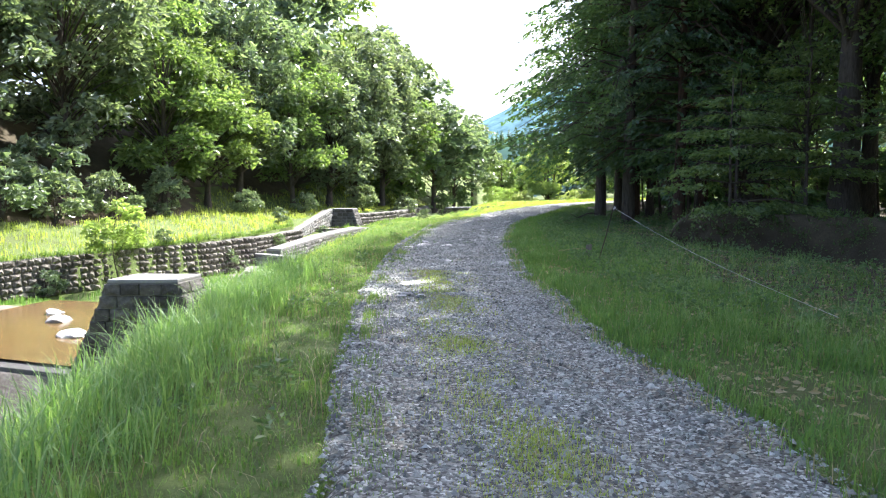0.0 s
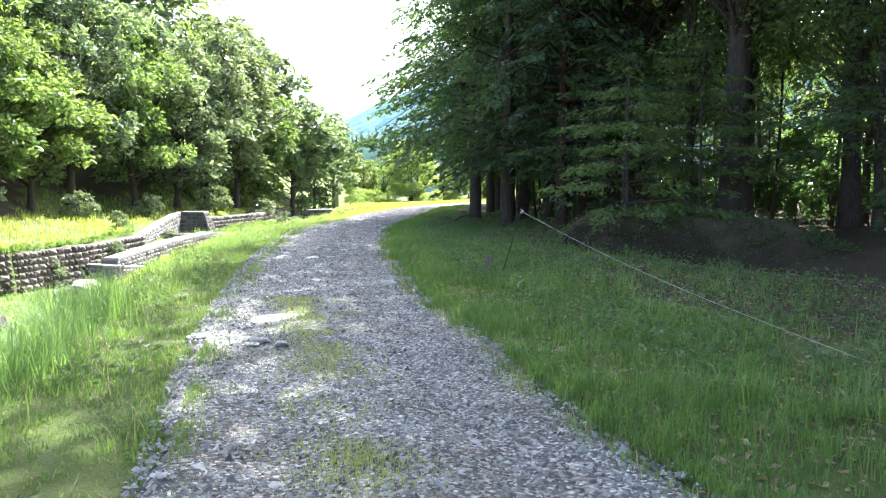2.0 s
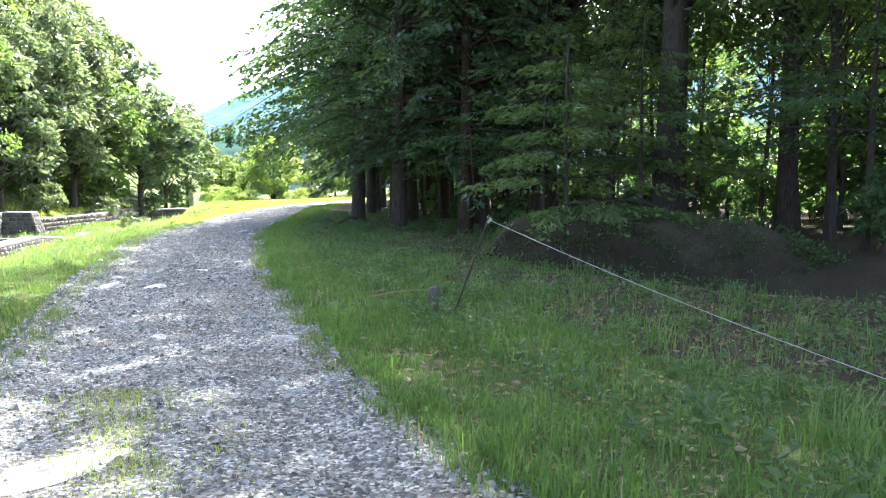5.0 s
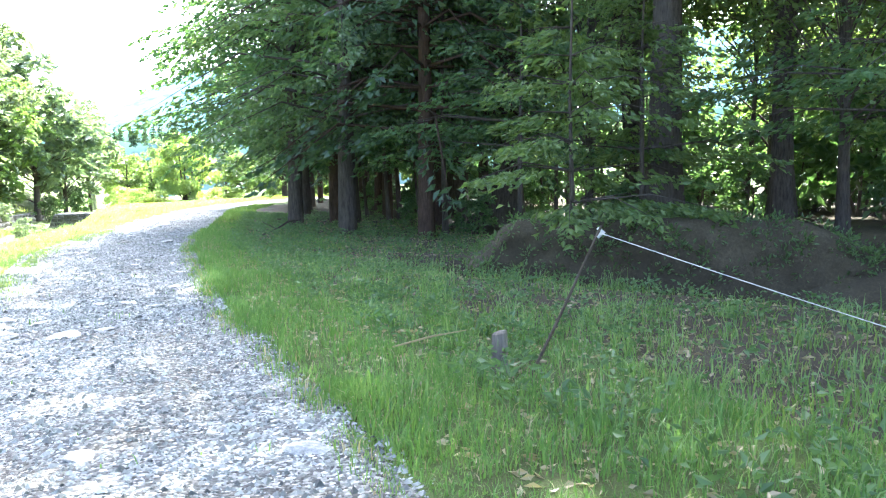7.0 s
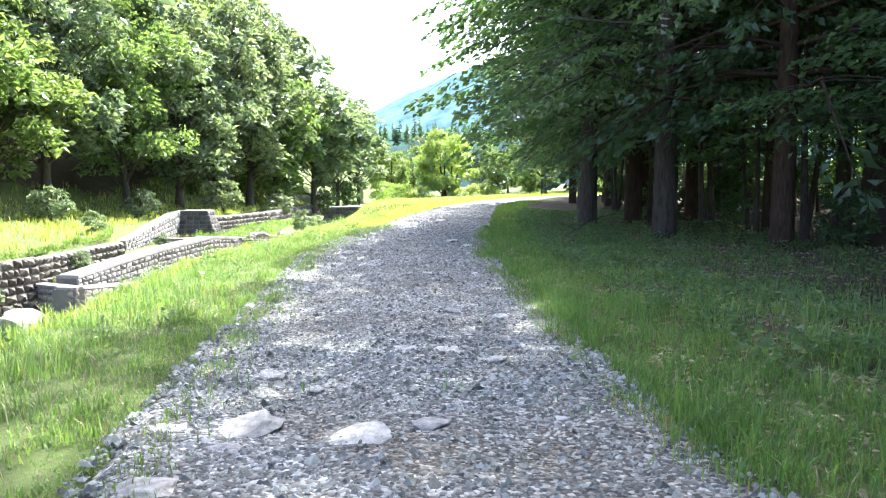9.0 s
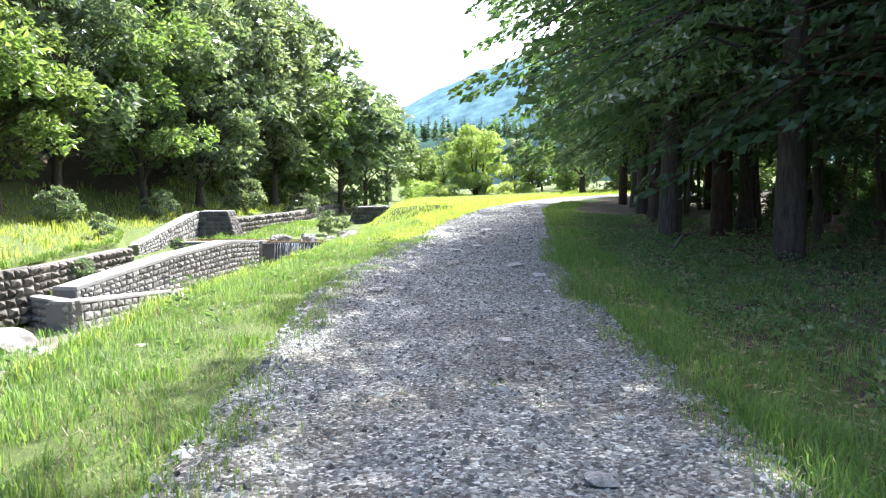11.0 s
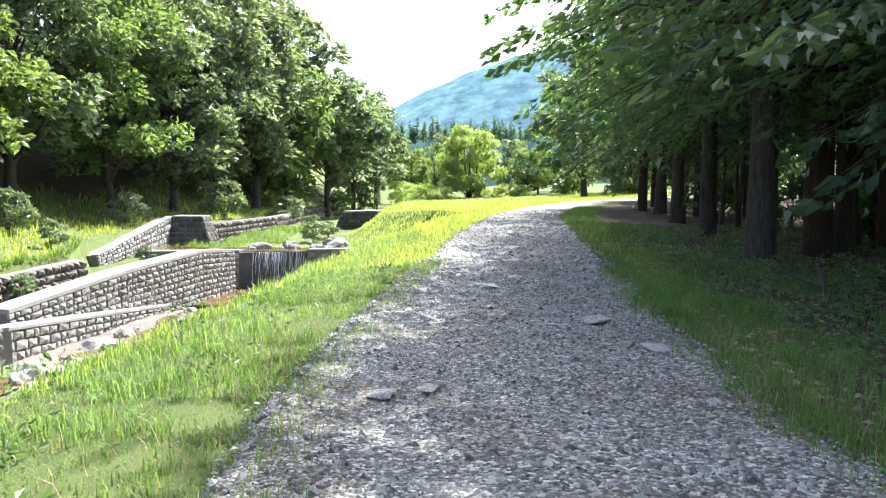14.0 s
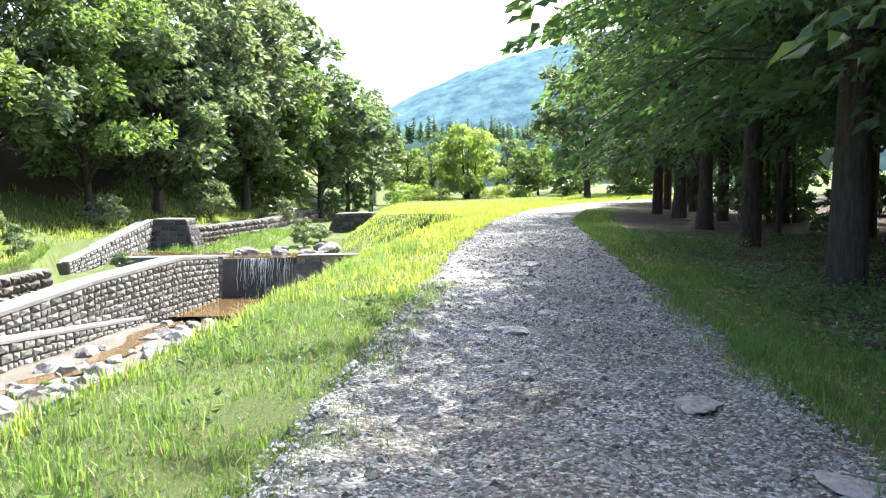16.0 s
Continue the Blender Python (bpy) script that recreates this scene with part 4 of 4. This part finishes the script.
def sow(name, label, n, place, ln, wd, mat, seed, bend=0.6, thin=None):
    r = np.random.default_rng(seed)
    x, y = place(r, n)
    if thin is not None:
        keep = r.random(len(x)) < thin(x, y)
        x, y = x[keep], y[keep]
    z = height(x, y)
    le, re = lerp(y, LEFT_EDGE), lerp(y, RIGHT_EDGE)
    z = np.where((x > le + 0.1) & (x < re - 0.1), 0.025, z)
    tall = np.clip(0.75 + 0.5 * rolling(x * 1.3, y * 1.3, 1.7) + 0.45 * rolling(x * 3.1 + 4, y * 3.1, 1.3), 0.3, 1.6)
    L = ln * tall * r.uniform(0.6, 1.3, len(x))
    v, f = blades(r, x, y, z, L, wd * r.uniform(0.7, 1.3, len(x)), bend)
    tagged(new(name, mesh_of(name, v, f, mat)), label, "grass", kind="stuff")


def left_verge(lo, hi, y0, y1):
    def at(r, n):
        y = r.uniform(y0, y1, n)
        return lerp(y, LEFT_EDGE) - lo - (hi - lo) * r.random(n), y
    return at


def right_verge(lo, hi, y0, y1):
    def at(r, n):
        y = r.uniform(y0, y1, n)
        return lerp(y, RIGHT_EDGE) + lo + (hi - lo) * r.random(n) ** 1.4, y
    return at


def tufts(place, per, size):
    """Blades gathered in tufts."""
    def at(r, n):
        cx, cy = place(r, max(1, n // per))
        x = np.repeat(cx, per) + r.normal(size=len(cx) * per) * size
        y = np.repeat(cy, per) + r.normal(size=len(cx) * per) * size
        return x, y
    return at


def patchy(x, y):
    return np.clip(0.62 + 0.8 * rolling(x, y, 2.4) + 0.6 * rolling(x * 2.3 + 9, y * 2.3, 1.4), 0.04, 1)


def turf(x, y):
    return np.clip(0.82 + 0.5 * rolling(x, y, 2.4), 0.4, 1)


sow("verge_grass", "lush short green grass along the track", 54000, right_verge(-0.10, 2.6, 0, 19), 0.14, 0.009, M_GRASS, 1, 0.8, patchy)
sow("verge_grass", "dark green grass strip beside the track", 24000, right_verge(-0.10, 1.15, 17, 37), 0.19, 0.008, M_GRASS, 24, 0.9, patchy)
sow("verge_grass", "short green grass between track and bank", 62000, left_verge(-0.10, 2.9, 0.5, 36), 0.10, 0.011, M_GRASS, 2, 0.7, turf)
sow("bank_grass", "bright grass on the stream bank", 58000, left_verge(1.8, 8.0, 5, 44), 0.2, 0.013, M_GRASS_SUN_TINT, 3, 0.7, turf)
sow("long_grass", "long pale bending grass on the bank", 24000, tufts(left_verge(1.2, 5.2, 1.5, 12), 40, 0.17), 0.50, 0.010, M_GRASS_LONG, 4, 1.0)
sow("long_grass", "long grass tufts on the edge of the bank", 17000, tufts(left_verge(0.9, 4.2, 12, 44), 30, 0.13), 0.27, 0.009, M_GRASS_LONG, 5, 0.9)
sow("verge_grass", "bright grass on the far shoulder of the track", 14000, left_verge(-0.10, 2.4, 35, 62), 0.15, 0.02, M_GRASS_SUN_TINT, 35, 0.7)
sow("verge_grass", "green grass on the far shoulder of the track", 8000, right_verge(-0.10, 1.4, 36, 62), 0.15, 0.02, M_GRASS, 37, 0.7)
sow("wood_edge_grass", "sparse grass and weeds in leaf litter", 22000, right_verge(2.0, 7.5, 2, 36), 0.16, 0.014, M_GRASS, 6, 0.9, patchy)
sow("wood_edge_grass", "tufts of grass near the wood edge", 7000, tufts(right_verge(1.2, 6.0, 4, 24), 26, 0.10), 0.30, 0.011, M_GRASS_LONG, 7, 1.0)
sow("verge_grass", "taller tufts of green grass beside the track", 15000, tufts(right_verge(0.0, 3.2, 1, 30), 34, 0.085), 0.21, 0.009, M_GRASS, 26, 0.9)
sow("verge_grass", "taller tufts of green grass beside the track", 11000, tufts(left_verge(-0.05, 2.4, 1, 34), 30, 0.08), 0.17, 0.009, M_GRASS, 27, 0.9)
sow("dry_grass", "dry straw-coloured stems among the grass", 8000, left_verge(-0.1, 6.0, 2, 40), 0.2, 0.007, M_STRAW, 8, 1.1)
sow("dry_grass", "dry stems in the verge", 8000, right_verge(-0.15, 5.0, 2, 30), 0.14, 0.007, M_STRAW, 9, 1.2)


sow("dry_grass", "short dry grass where track and verge meet", 9000, right_verge(-0.25, 0.7, 1, 36), 0.05, 0.007, M_STRAW, 29, 1.3, patchy)
sow("dry_grass", "short dry grass where track and verge meet", 8000, left_verge(-0.25, 0.8, 1, 36), 0.05, 0.007, M_STRAW, 30, 1.3, patchy)


def middle_strip(y0, y1, c, w):
    def at(r, n):
        y = r.uniform(y0, y1, n)
        u = c + w * r.normal(size=n)
        le, re = lerp(y, LEFT_EDGE), lerp(y, RIGHT_EDGE)
        return le + (re - le) * u, y
    return at


sow("track_grass", "tiny sprigs creeping over the gravel edge", 26000, middle_strip(1, 36, 0.02, 0.055), 0.08, 0.007, M_GRASS, 22, 0.9, patchy)
sow("track_grass", "tiny sprigs creeping over the gravel edge", 22000, middle_strip(1, 36, 0.985, 0.04), 0.08, 0.007, M_GRASS, 23, 0.9, patchy)


def strip_thin(x, y):
    return np.clip(0.5 + 0.7 * rolling(x * 1.2, y * 1.2, 1.3), 0.03, 1)


sow("track_grass", "short worn grass on the middle of the track", 22000, middle_strip(1.5, 12.0, 0.43, 0.085), 0.036, 0.006, M_GRASS_SUN_TINT, 10, 0.9, strip_thin)
sow("track_grass", "dry matted grass on the middle of the track", 9000, middle_strip(1.5, 12.5, 0.43, 0.10), 0.04, 0.005, M_STRAW, 25, 1.2, strip_thin)
sow("track_grass", "scattered weeds in the gravel", 3500, middle_strip(11, 34, 0.5, 0.3), 0.06, 0.008, M_GRASS, 11, 0.9, lambda x, y: np.clip(rolling(x * 1.4, y * 1.4, 1.2) * 1.6 - 0.55, 0, 1))


def left_far(r, n):
    y = r.uniform(20, 112, n)
    return lerp(y, FAR_TOE) - 0.5 - 8.5 * r.random(n), y


def bed_far(r, n):
    y = r.uniform(66, 86, n)
    return lerp(y, FAR_TOE) + 0.8 + 4.5 * r.random(n), y


def bed_near(r, n):
    y = r.uniform(27, 44, n)
    return lerp(y, FAR_TOE) + 0.2 + 5.5 * r.random(n), y


def head_far(r, n):
    y = r.uniform(46, 112, n)
    return lerp(y, LEFT_EDGE) - 0.2 - 9.5 * r.random(n), y


sow("meadow_grass", "tall grass on the far bank", 20000, left_far, 0.42, 0.05, M_GRASS_SUN_TINT, 12, 0.6, patchy)
sow("stream_grass", "grass on gravel bars in the stream", 5000, bed_far, 0.4, 0.05, M_GRASS, 13, 0.6, patchy)
sow("stream_grass", "grass beside the stream bed", 5000, bed_near, 0.35, 0.04, M_GRASS, 14, 0.6, patchy)
sow("bank_grass", "sunlit yellow-green grass on the far bank slope", 22000, head_far, 0.26, 0.04, M_GRASS_SUN_TINT, 15, 0.6)


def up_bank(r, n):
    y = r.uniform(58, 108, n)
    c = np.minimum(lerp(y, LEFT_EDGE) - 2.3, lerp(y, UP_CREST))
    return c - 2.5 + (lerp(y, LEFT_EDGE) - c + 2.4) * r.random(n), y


sow("bank_grass", "sunlit grass on the rise above the dam", 30000, up_bank, 0.24, 0.035, M_GRASS_SUN_TINT, 28, 0.6)


def ferns(seed, n, place, size=0.075):
    """Broad weeds: low rosettes of leaves."""
    r = np.random.default_rng(seed)
    cx, cy = place(r, n)
    per = 20
    x = np.repeat(cx, per) + r.normal(size=n * per) * 0.10
    y = np.repeat(cy, per) + r.normal(size=n * per) * 0.10
    z = height(x, y) + r.uniform(0.03, 0.22, n * per)
    ax = np.stack([x - np.repeat(cx, per), y - np.repeat(cy, per), r.uniform(-0.02, 0.10, n * per)], 1) + 1e-4
    v, f = leaves(r, np.stack([x, y, z], 1), ax, size, 0.5)
    tagged(new("weeds", mesh_of("weeds", v, f, M_LEAF_WOOD)), "low broad-leaved weeds under the trees", "weeds", kind="stuff")


ferns(31, 1000, right_verge(1.0, 7.0, 8, 46))
ferns(34, 260, right_verge(0.9, 3.5, 16, 46))
ferns(32, 90, left_verge(0.2, 4.0, 3, 34))


def fallen(seed, n, place):
    r = np.random.default_rng(seed)
    x, y = place(r, n)
    z = height(x, y) + 0.012
    ax = r.normal(size=(n, 3)) * np.array([1, 1, 0.15])
    v, f = leaves(r, np.stack([x, y, z], 1), ax, 0.07, 0.5, 0.1)
    tagged(new("fallen_leaves", mesh_of("fallen_leaves", v, f, M_STRAW)), "dry brown fallen leaves on the ground", "leaves", kind="stuff")


fallen(33, 13000, right_verge(0.3, 8.0, 4, 40))


def pebbles(seed, n, y0, y1, lo, hi):
    """Crushed gravel: small angular stones lying all over the track."""
    r = np.random.default_rng(seed)
    y = y0 + (y1 - y0) * r.random(n)
    u = r.uniform(-0.025, 1.025, n)
    le, re = lerp(y, LEFT_EDGE), lerp(y, RIGHT_EDGE)
    x = le + (re - le) * u
    ruts = -0.028 * (np.exp(-((u - 0.27) / 0.11) ** 2) + np.exp(-((u - 0.74) / 0.11) ** 2))
    z = 0.012 + ruts + 0.02 * rolling(x, y, 0.9) + 0.012 * rolling(x * 3, y * 3, 1.1)
    s = lo + (hi - lo) * r.random(n) ** 2.6
    base = np.array([(1, 0, -0.25), (0, 1, -0.25), (-1, 0, -0.25), (0, -1, -0.25), (0.1, 0.1, 0.42)], float)
    v = base[None] * r.uniform(0.6, 1.25, (n, 5, 1)) + r.normal(size=(n, 5, 3)) * 0.17
    a = r.uniform(0, 6.283, n)
    c, sn = np.cos(a)[:, None], np.sin(a)[:, None]
    vx, vy = v[:, :, 0] * c - v[:, :, 1] * sn, v[:, :, 0] * sn + v[:, :, 1] * c
    v = np.stack([vx, vy, v[:, :, 2]], 2) * s[:, None, None] + np.stack([x, y, z + s * 0.12], 1)[:, None]
    t = np.array([(0, 1, 4), (1, 2, 4), (2, 3, 4), (3, 0, 4)])
    f = (np.arange(n)[:, None, None] * 5 + t[None]).reshape(-1, 3)
    tagged(new("gravel", mesh_of("gravel", v.reshape(-1, 3), f, M_PEBBLE)), "loose crushed grey gravel on the track", "gravel", kind="stuff")


pebbles(41, 46000, 1.0, 20.0, 0.008, 0.03)
pebbles(42, 42000, 18.0, 36.0, 0.008, 0.03)
pebbles(43, 12000, 35.5, 60.0, 0.016, 0.05)
pebbles(44, 3500, 1.0, 20.0, 0.02, 0.048)
pebbles(45, 3500, 18.0, 36.0, 0.02, 0.048)


def rock_mesh(seed, flat, mat, detail=2, rough=0.28):
    r = random.Random(seed)
    bm = bmesh.new()
    bmesh.ops.create_icosphere(bm, subdivisions=detail, radius=1.0)
    off = Vector((r.uniform(0, 50), r.uniform(0, 50), r.uniform(0, 50)))
    cuts = [(Vector((r.gauss(0, 1), r.gauss(0, 1), r.gauss(0, 0.6))).normalized(), r.uniform(0.55, 0.85)) for _ in range(7)]
    for v in bm.verts:
        for n, d in cuts:
            e = v.co.dot(n) - d
            if e > 0:
                v.co -= n * e
        v.co *= 1 + rough * noise.noise(v.co * 1.6 + off) + 0.08 * noise.noise(v.co * 5 + off)
        v.co.z *= flat
    return from_bm("rock", bm, mat)


TRACK_ROCK = [rock_mesh(s, 0.42, M_ROCK) for s in range(6)]
DARK_BOULDER = [rock_mesh(30 + s, 0.62, M_WALLSTONE, 3) for s in range(4)]
BOULDER = [rock_mesh(20 + s, 0.62, M_RIVERROCK, 3) for s in range(6)]
pk = random.Random(3)
for x, y, s in [(-0.17, 9.42, 0.15), (0.71, 9.09, 0.12), (0.46, 9.03, 0.08), (0.47, 9.24, 0.12), (0.21, 9.02, 0.08), (3.28, 6.16, 0.05),
                (-1.16, 17.69, 0.22), (-1.17, 17.33, 0.12), (-0.54, 17.55, 0.20), (-0.19, 17.76, 0.14), (-1.36, 16.86, 0.17), (-1.33, 18.77, 0.12), (-0.45, 19.51, 0.14), (-0.17, 19.48, 0.15), (0.2, 19.25, 0.12),
                (-1.57, 17.6, 0.16), (-0.17, 21.3, 0.11), (0.31, 20.98, 0.11), (-0.95, 18.42, 0.10), (1.39, 13.62, 0.17), (0.52, 14.22, 0.12), (0.39, 14.3, 0.12), (0.21, 13.91, 0.11),
                (-2.53, 26.32, 0.10), (-2.21, 27.42, 0.12), (-1.91, 27.56, 0.08), (-2.37, 25.09, 0.17), (-1.21, 24.07, 0.11), (-0.61, 24.36, 0.11), (0.08, 24.38, 0.07),
                (-2.24, 27.34, 0.11), (-1.93, 27.49, 0.08), (-2.58, 26.38, 0.12), (-0.03, 27.29, 0.08), (-0.4, 30.15, 0.16), (-1.51, 32.65, 0.2), (-1.49, 32.6, 0.24), (-1.61, 35.11, 0.2), (-1.07, 33.64, 0.2), (-1.0, 38.5, 0.25), (-0.37, 30.22, 0.17), (0.0, 28.88, 0.2), (-1.44, 28.81, 0.1)]:
    ob = new("rock", pk.choice(TRACK_ROCK))
    ob.matrix_basis = pose(x, y, 0.0, pk.uniform(-6, 6), pk.uniform(-6, 6), pk.uniform(0, 360)) @ Matrix.Diagonal((s * 0.95, s * pk.uniform(0.6, 0.9), s * 0.5, 1))
    tagged(ob, "pale angular rock half buried in gravel", "rock", "rocks in the track")
# worn slab showing through the gravel
ob = new("slab", TRACK_ROCK[1])
ob.matrix_basis = pose(0.25, 10.5, -0.015, 0, 0, 40) @ Matrix.Diagonal((0.5, 0.2, 0.065, 1))
tagged(ob, "long pale flat stone flush with the gravel", "rock")


def boulder(x, y, z, s, flat=1.0, label="pale weathered boulder in the stream bed", kinds=BOULDER):
    ob = new("boulder", pk.choice(kinds))
    ob.matrix_basis = pose(x, y, z, 0, 0, pk.uniform(0, 360)) @ Matrix.Diagonal((s, s * pk.uniform(0.6, 0.9), s * flat, 1))
    tagged(ob, label, "boulder", "boulders in the stream")


for k in range(26):   # above the waterfall
    boulder(-15.8 + pk.uniform(0, 5.2), 65.6 + pk.uniform(0, 5.5), -2.55, pk.uniform(0.2, 0.62), 1.0, "grey weathered boulder above the dam", DARK_BOULDER)
for k in range(60):   # below the pool, beside the foot wall
    y = pk.uniform(42, 57)
    boulder(pk.uniform(-15.0, -12.0), y, float(bed(np.array(y))) + 0.02, pk.uniform(0.12, 0.55))
boulder(-16.9, 40.9, -4.0, 1.15, 0.8)
boulder(-15.2, 40.2, -4.2, 0.8, 0.6)
boulder(-13.6, 42.4, -4.2, 0.8, 0.5)
for x, y, s in [(-13.4, 20.4, 0.6), (-12.3, 22.3, 0.5), (-15.8, 22.6, 0.55), (-17.0, 24, 0.5), (-11.2, 20.0, 0.3)]:
    boulder(x, y, -3.4, s, 0.55)


# falling water on the dam face
def fall_strands():
    root = bpy.data.objects["dam_waterfall"]
    m, n, l, b = nodes_of("white_water", 0.25, 0.5)
    b.inputs["Base Color"].default_value = (0.75, 0.78, 0.8, 1)
    r = random.Random(8)
    for k in range(46):
        x = r.triangular(-15.0, -11.7, -12.9)
        y = 62.7 + 2.7 * (x + 20.4) / 14.4
        w = r.uniform(0.006, 0.02)
        top, drop = -2.54, r.uniform(0.7, 1.95)
        v = []
        for i in range(7):
            s = i / 6
            yy = y - 0.06 - 0.3 * s ** 0.5
            xx = x + 0.03 * math.sin(9 * s + k)
            ww = w * (1 - 0.5 * s) * (1 + 0.5 * math.sin(13 * s + k * 2))
            v += [(xx - ww, yy, top - drop * s), (xx, yy - 0.02, top - drop * s), (xx + ww, yy, top - drop * s)]
        f = [(3 * i + j, 3 * i + j + 1, 3 * i + j + 4, 3 * i + j + 3) for i in range(6) for j in (0, 1)]
        ob = part("water_strand", mesh_of("water_strand", v, f, m, True), root)
        ob.matrix_parent_inverse = root.matrix_basis.inverted()


fall_strands()


# ---- small things at the verge ----
def stump():
    bm = bmesh.new()
    bmesh.ops.create_cone(bm, cap_ends=True, segments=14, radius1=0.068, radius2=0.06, depth=0.34)
    for v in bm.verts:
        v.co *= 1 + 0.10 * noise.noise(v.co * 9)
        v.co.z += 0.085 + (0.02 * v.co.x / 0.1 if v.co.z > 0 else 0)
    bmesh.ops.bevel(bm, geom=[e for e in bm.edges if len(e.link_faces) == 2 and e.calc_face_angle() > 1.0], offset=0.012, segments=1, affect='EDGES')
    root = thing("tree_stump", (3.0, 14.9, 0.05), "grey weathered sawn stump standing in the grass", "stump")
    part("post", from_bm("post", bm, bark_mat("grey_wood", (0.09, 0.075, 0.06), (0.24, 0.21, 0.17))), root)


def rope_pole():
    mat = bark_mat("stick_wood", (0.05, 0.04, 0.03), (0.15, 0.12, 0.09))
    m, n, l, b = nodes_of("pale_rope", 0.9, 0.2)
    b.inputs["Base Color"].default_value = (0.5, 0.48, 0.44, 1)
    base, top = Vector((3.16, 14.8, -0.15)), Vector((3.46, 14.2, 1.10))
    root = thing("rope_stake", base, "leaning thin wooden stake with a rope knotted on top", "stake")
    inv = root.matrix_basis.inverted()
    for nm, (v, f), mt in (("stake", tube([base, base.lerp(top, 0.5) + Vector((0.012, 0, 0)), top + Vector((0.01, -0.04, 0.05))], [0.012, 0.011, 0.009], 7), mat),
                           ("knot", tube([top + Vector((0, 0, -0.035)), top + Vector((0.03, -0.02, 0)), top + Vector((0, 0, 0.03))], [0.015, 0.021, 0.012], 8), m)):
        ob = part(nm, mesh_of(nm, v, f, mt, True), root, "pale rope knot" if nm == "knot" else "")
        ob.matrix_parent_inverse = inv
    end = Vector((5.85, 8.3, 0.02))
    pts = [tuple(top.lerp(end, s) - Vector((0, 0, 0.10 * math.sin(3.14159 * s)))) for s in np.linspace(0, 1, 15)]
    ob = part("rope", mesh_of("rope", *tube(pts, [0.003] * 15, 6), m, True), root, "thin pale rope running down to the ground")
    ob.matrix_parent_inverse = inv


def bank_at(s, u):
    """A point of the earth bank: s along it, u from its foot (0) over the brow (0.6) to its back (1)."""
    cx, cy = 4.9 + 6.6 * s, 21.5 - 2.4 * s + 0.3 * np.sin(5 * s)
    ends = smooth01(s / 0.14) * smooth01((1 - s) / 0.25)
    out = np.interp(u, [0, 0.25, 0.5, 0.6, 0.75, 1], [-0.5, -0.26, -0.12, 0.05, 0.8, 3.0])
    up = np.interp(u, [0, 0.25, 0.5, 0.6, 0.75, 1], [-1.1, -0.3, 0.5, 0.74, 0.76, -0.15])
    rough = 0.10 * rolling(cx * 4, up * 5 + 3 * u, 1.2) + 0.05 * rolling(cx * 11, up * 12 + u, 1.2)
    return np.stack([cx + 0.3 * out, cy + out + rough, np.where(up > 0, up * ends, up) + 0.4 * rough * ends], -1)


def earth_bank():
    """Steep shaded earth face on the far side of the ditch, grown over with small plants."""
    ss, uu = np.meshgrid(np.linspace(0, 1, 110), np.linspace(0, 1, 22))
    tagged(new("bank_earth", mesh_of("bank_earth", bank_at(ss, uu).reshape(-1, 3), grid_faces(110, 22), M_LITTER, True)), "steep dark earth bank behind the ditch", "earth bank", kind="structure")
    r = np.random.default_rng(36)
    n = 260
    root = bank_at(r.random(n), 0.25 + 0.6 * r.random(n) ** 0.7)
    pos = np.repeat(root, 16, 0) + r.normal(size=(n * 16, 3)) * 0.08 + np.array([0, -0.06, 0.05])
    v, f = leaves(r, pos, pos - np.repeat(root, 16, 0), 0.085, 0.45)
    tagged(new("weeds", mesh_of("weeds", v, f, M_LEAF_WOOD)), "small plants hanging on the shaded earth bank", "weeds", kind="stuff")


earth_bank()
stump()
rope_pole()
ob = new("twig", mesh_of("twig", *tube([(2.3, 15.55, 0.10), (2.65, 15.62, 0.15), (3.02, 15.78, 0.15)], [0.008, 0.009, 0.005], 5), M_STRAW, True))
tagged(ob, "pale dry twig lying on the grass", "twig")
sapling = broadleaf(170, 4.4, 1.5, 1.0, 0.04, 18, 1800, 0.24, [M_BARK, M_LEAF_WILLOW], clump=0.32)
plant_tree("sapling", sapling, (-20.0, 32.6, -3.3), "young light green sapling beside the stream", category="tree")
bushlet = broadleaf(171, 1.1, 0.45, 0.1, 0.015, 10, 350, 0.08, FRESH, clump=0.4, trunks=2)
plant_tree("shrub", bushlet, (9.0, 22.2), "small pale-leaved bush at the ditch", category="shrub")


def wall_top(r, n):
    y = r.uniform(18, 60, n)
    return lerp(y, FAR_TOE) - 0.25 - 0.5 * r.random(n), y


sow("wall_top_grass", "grass hanging over the old stone wall", 5000, wall_top, 0.4, 0.035, M_GRASS, 21, 1.3)

ob = new("branch", mesh_of("branch", *join([tube([(2.0, 30.4, 0.06), (2.5, 31.5, 0.16), (2.9, 32.6, 0.30), (3.3, 33.6, 0.28)], [0.012, 0.025, 0.032, 0.02], 7), tube([(2.5, 31.5, 0.16), (2.2, 32.0, 0.3), (2.1, 32.4, 0.36)], [0.014, 0.01, 0.004], 5), tube([(2.9, 32.6, 0.3), (3.3, 32.5, 0.42), (3.6, 32.6, 0.5)], [0.014, 0.009, 0.004], 5)]), M_BARK, True))
tagged(ob, "bare fallen branch lying in leaf litter", "branch")
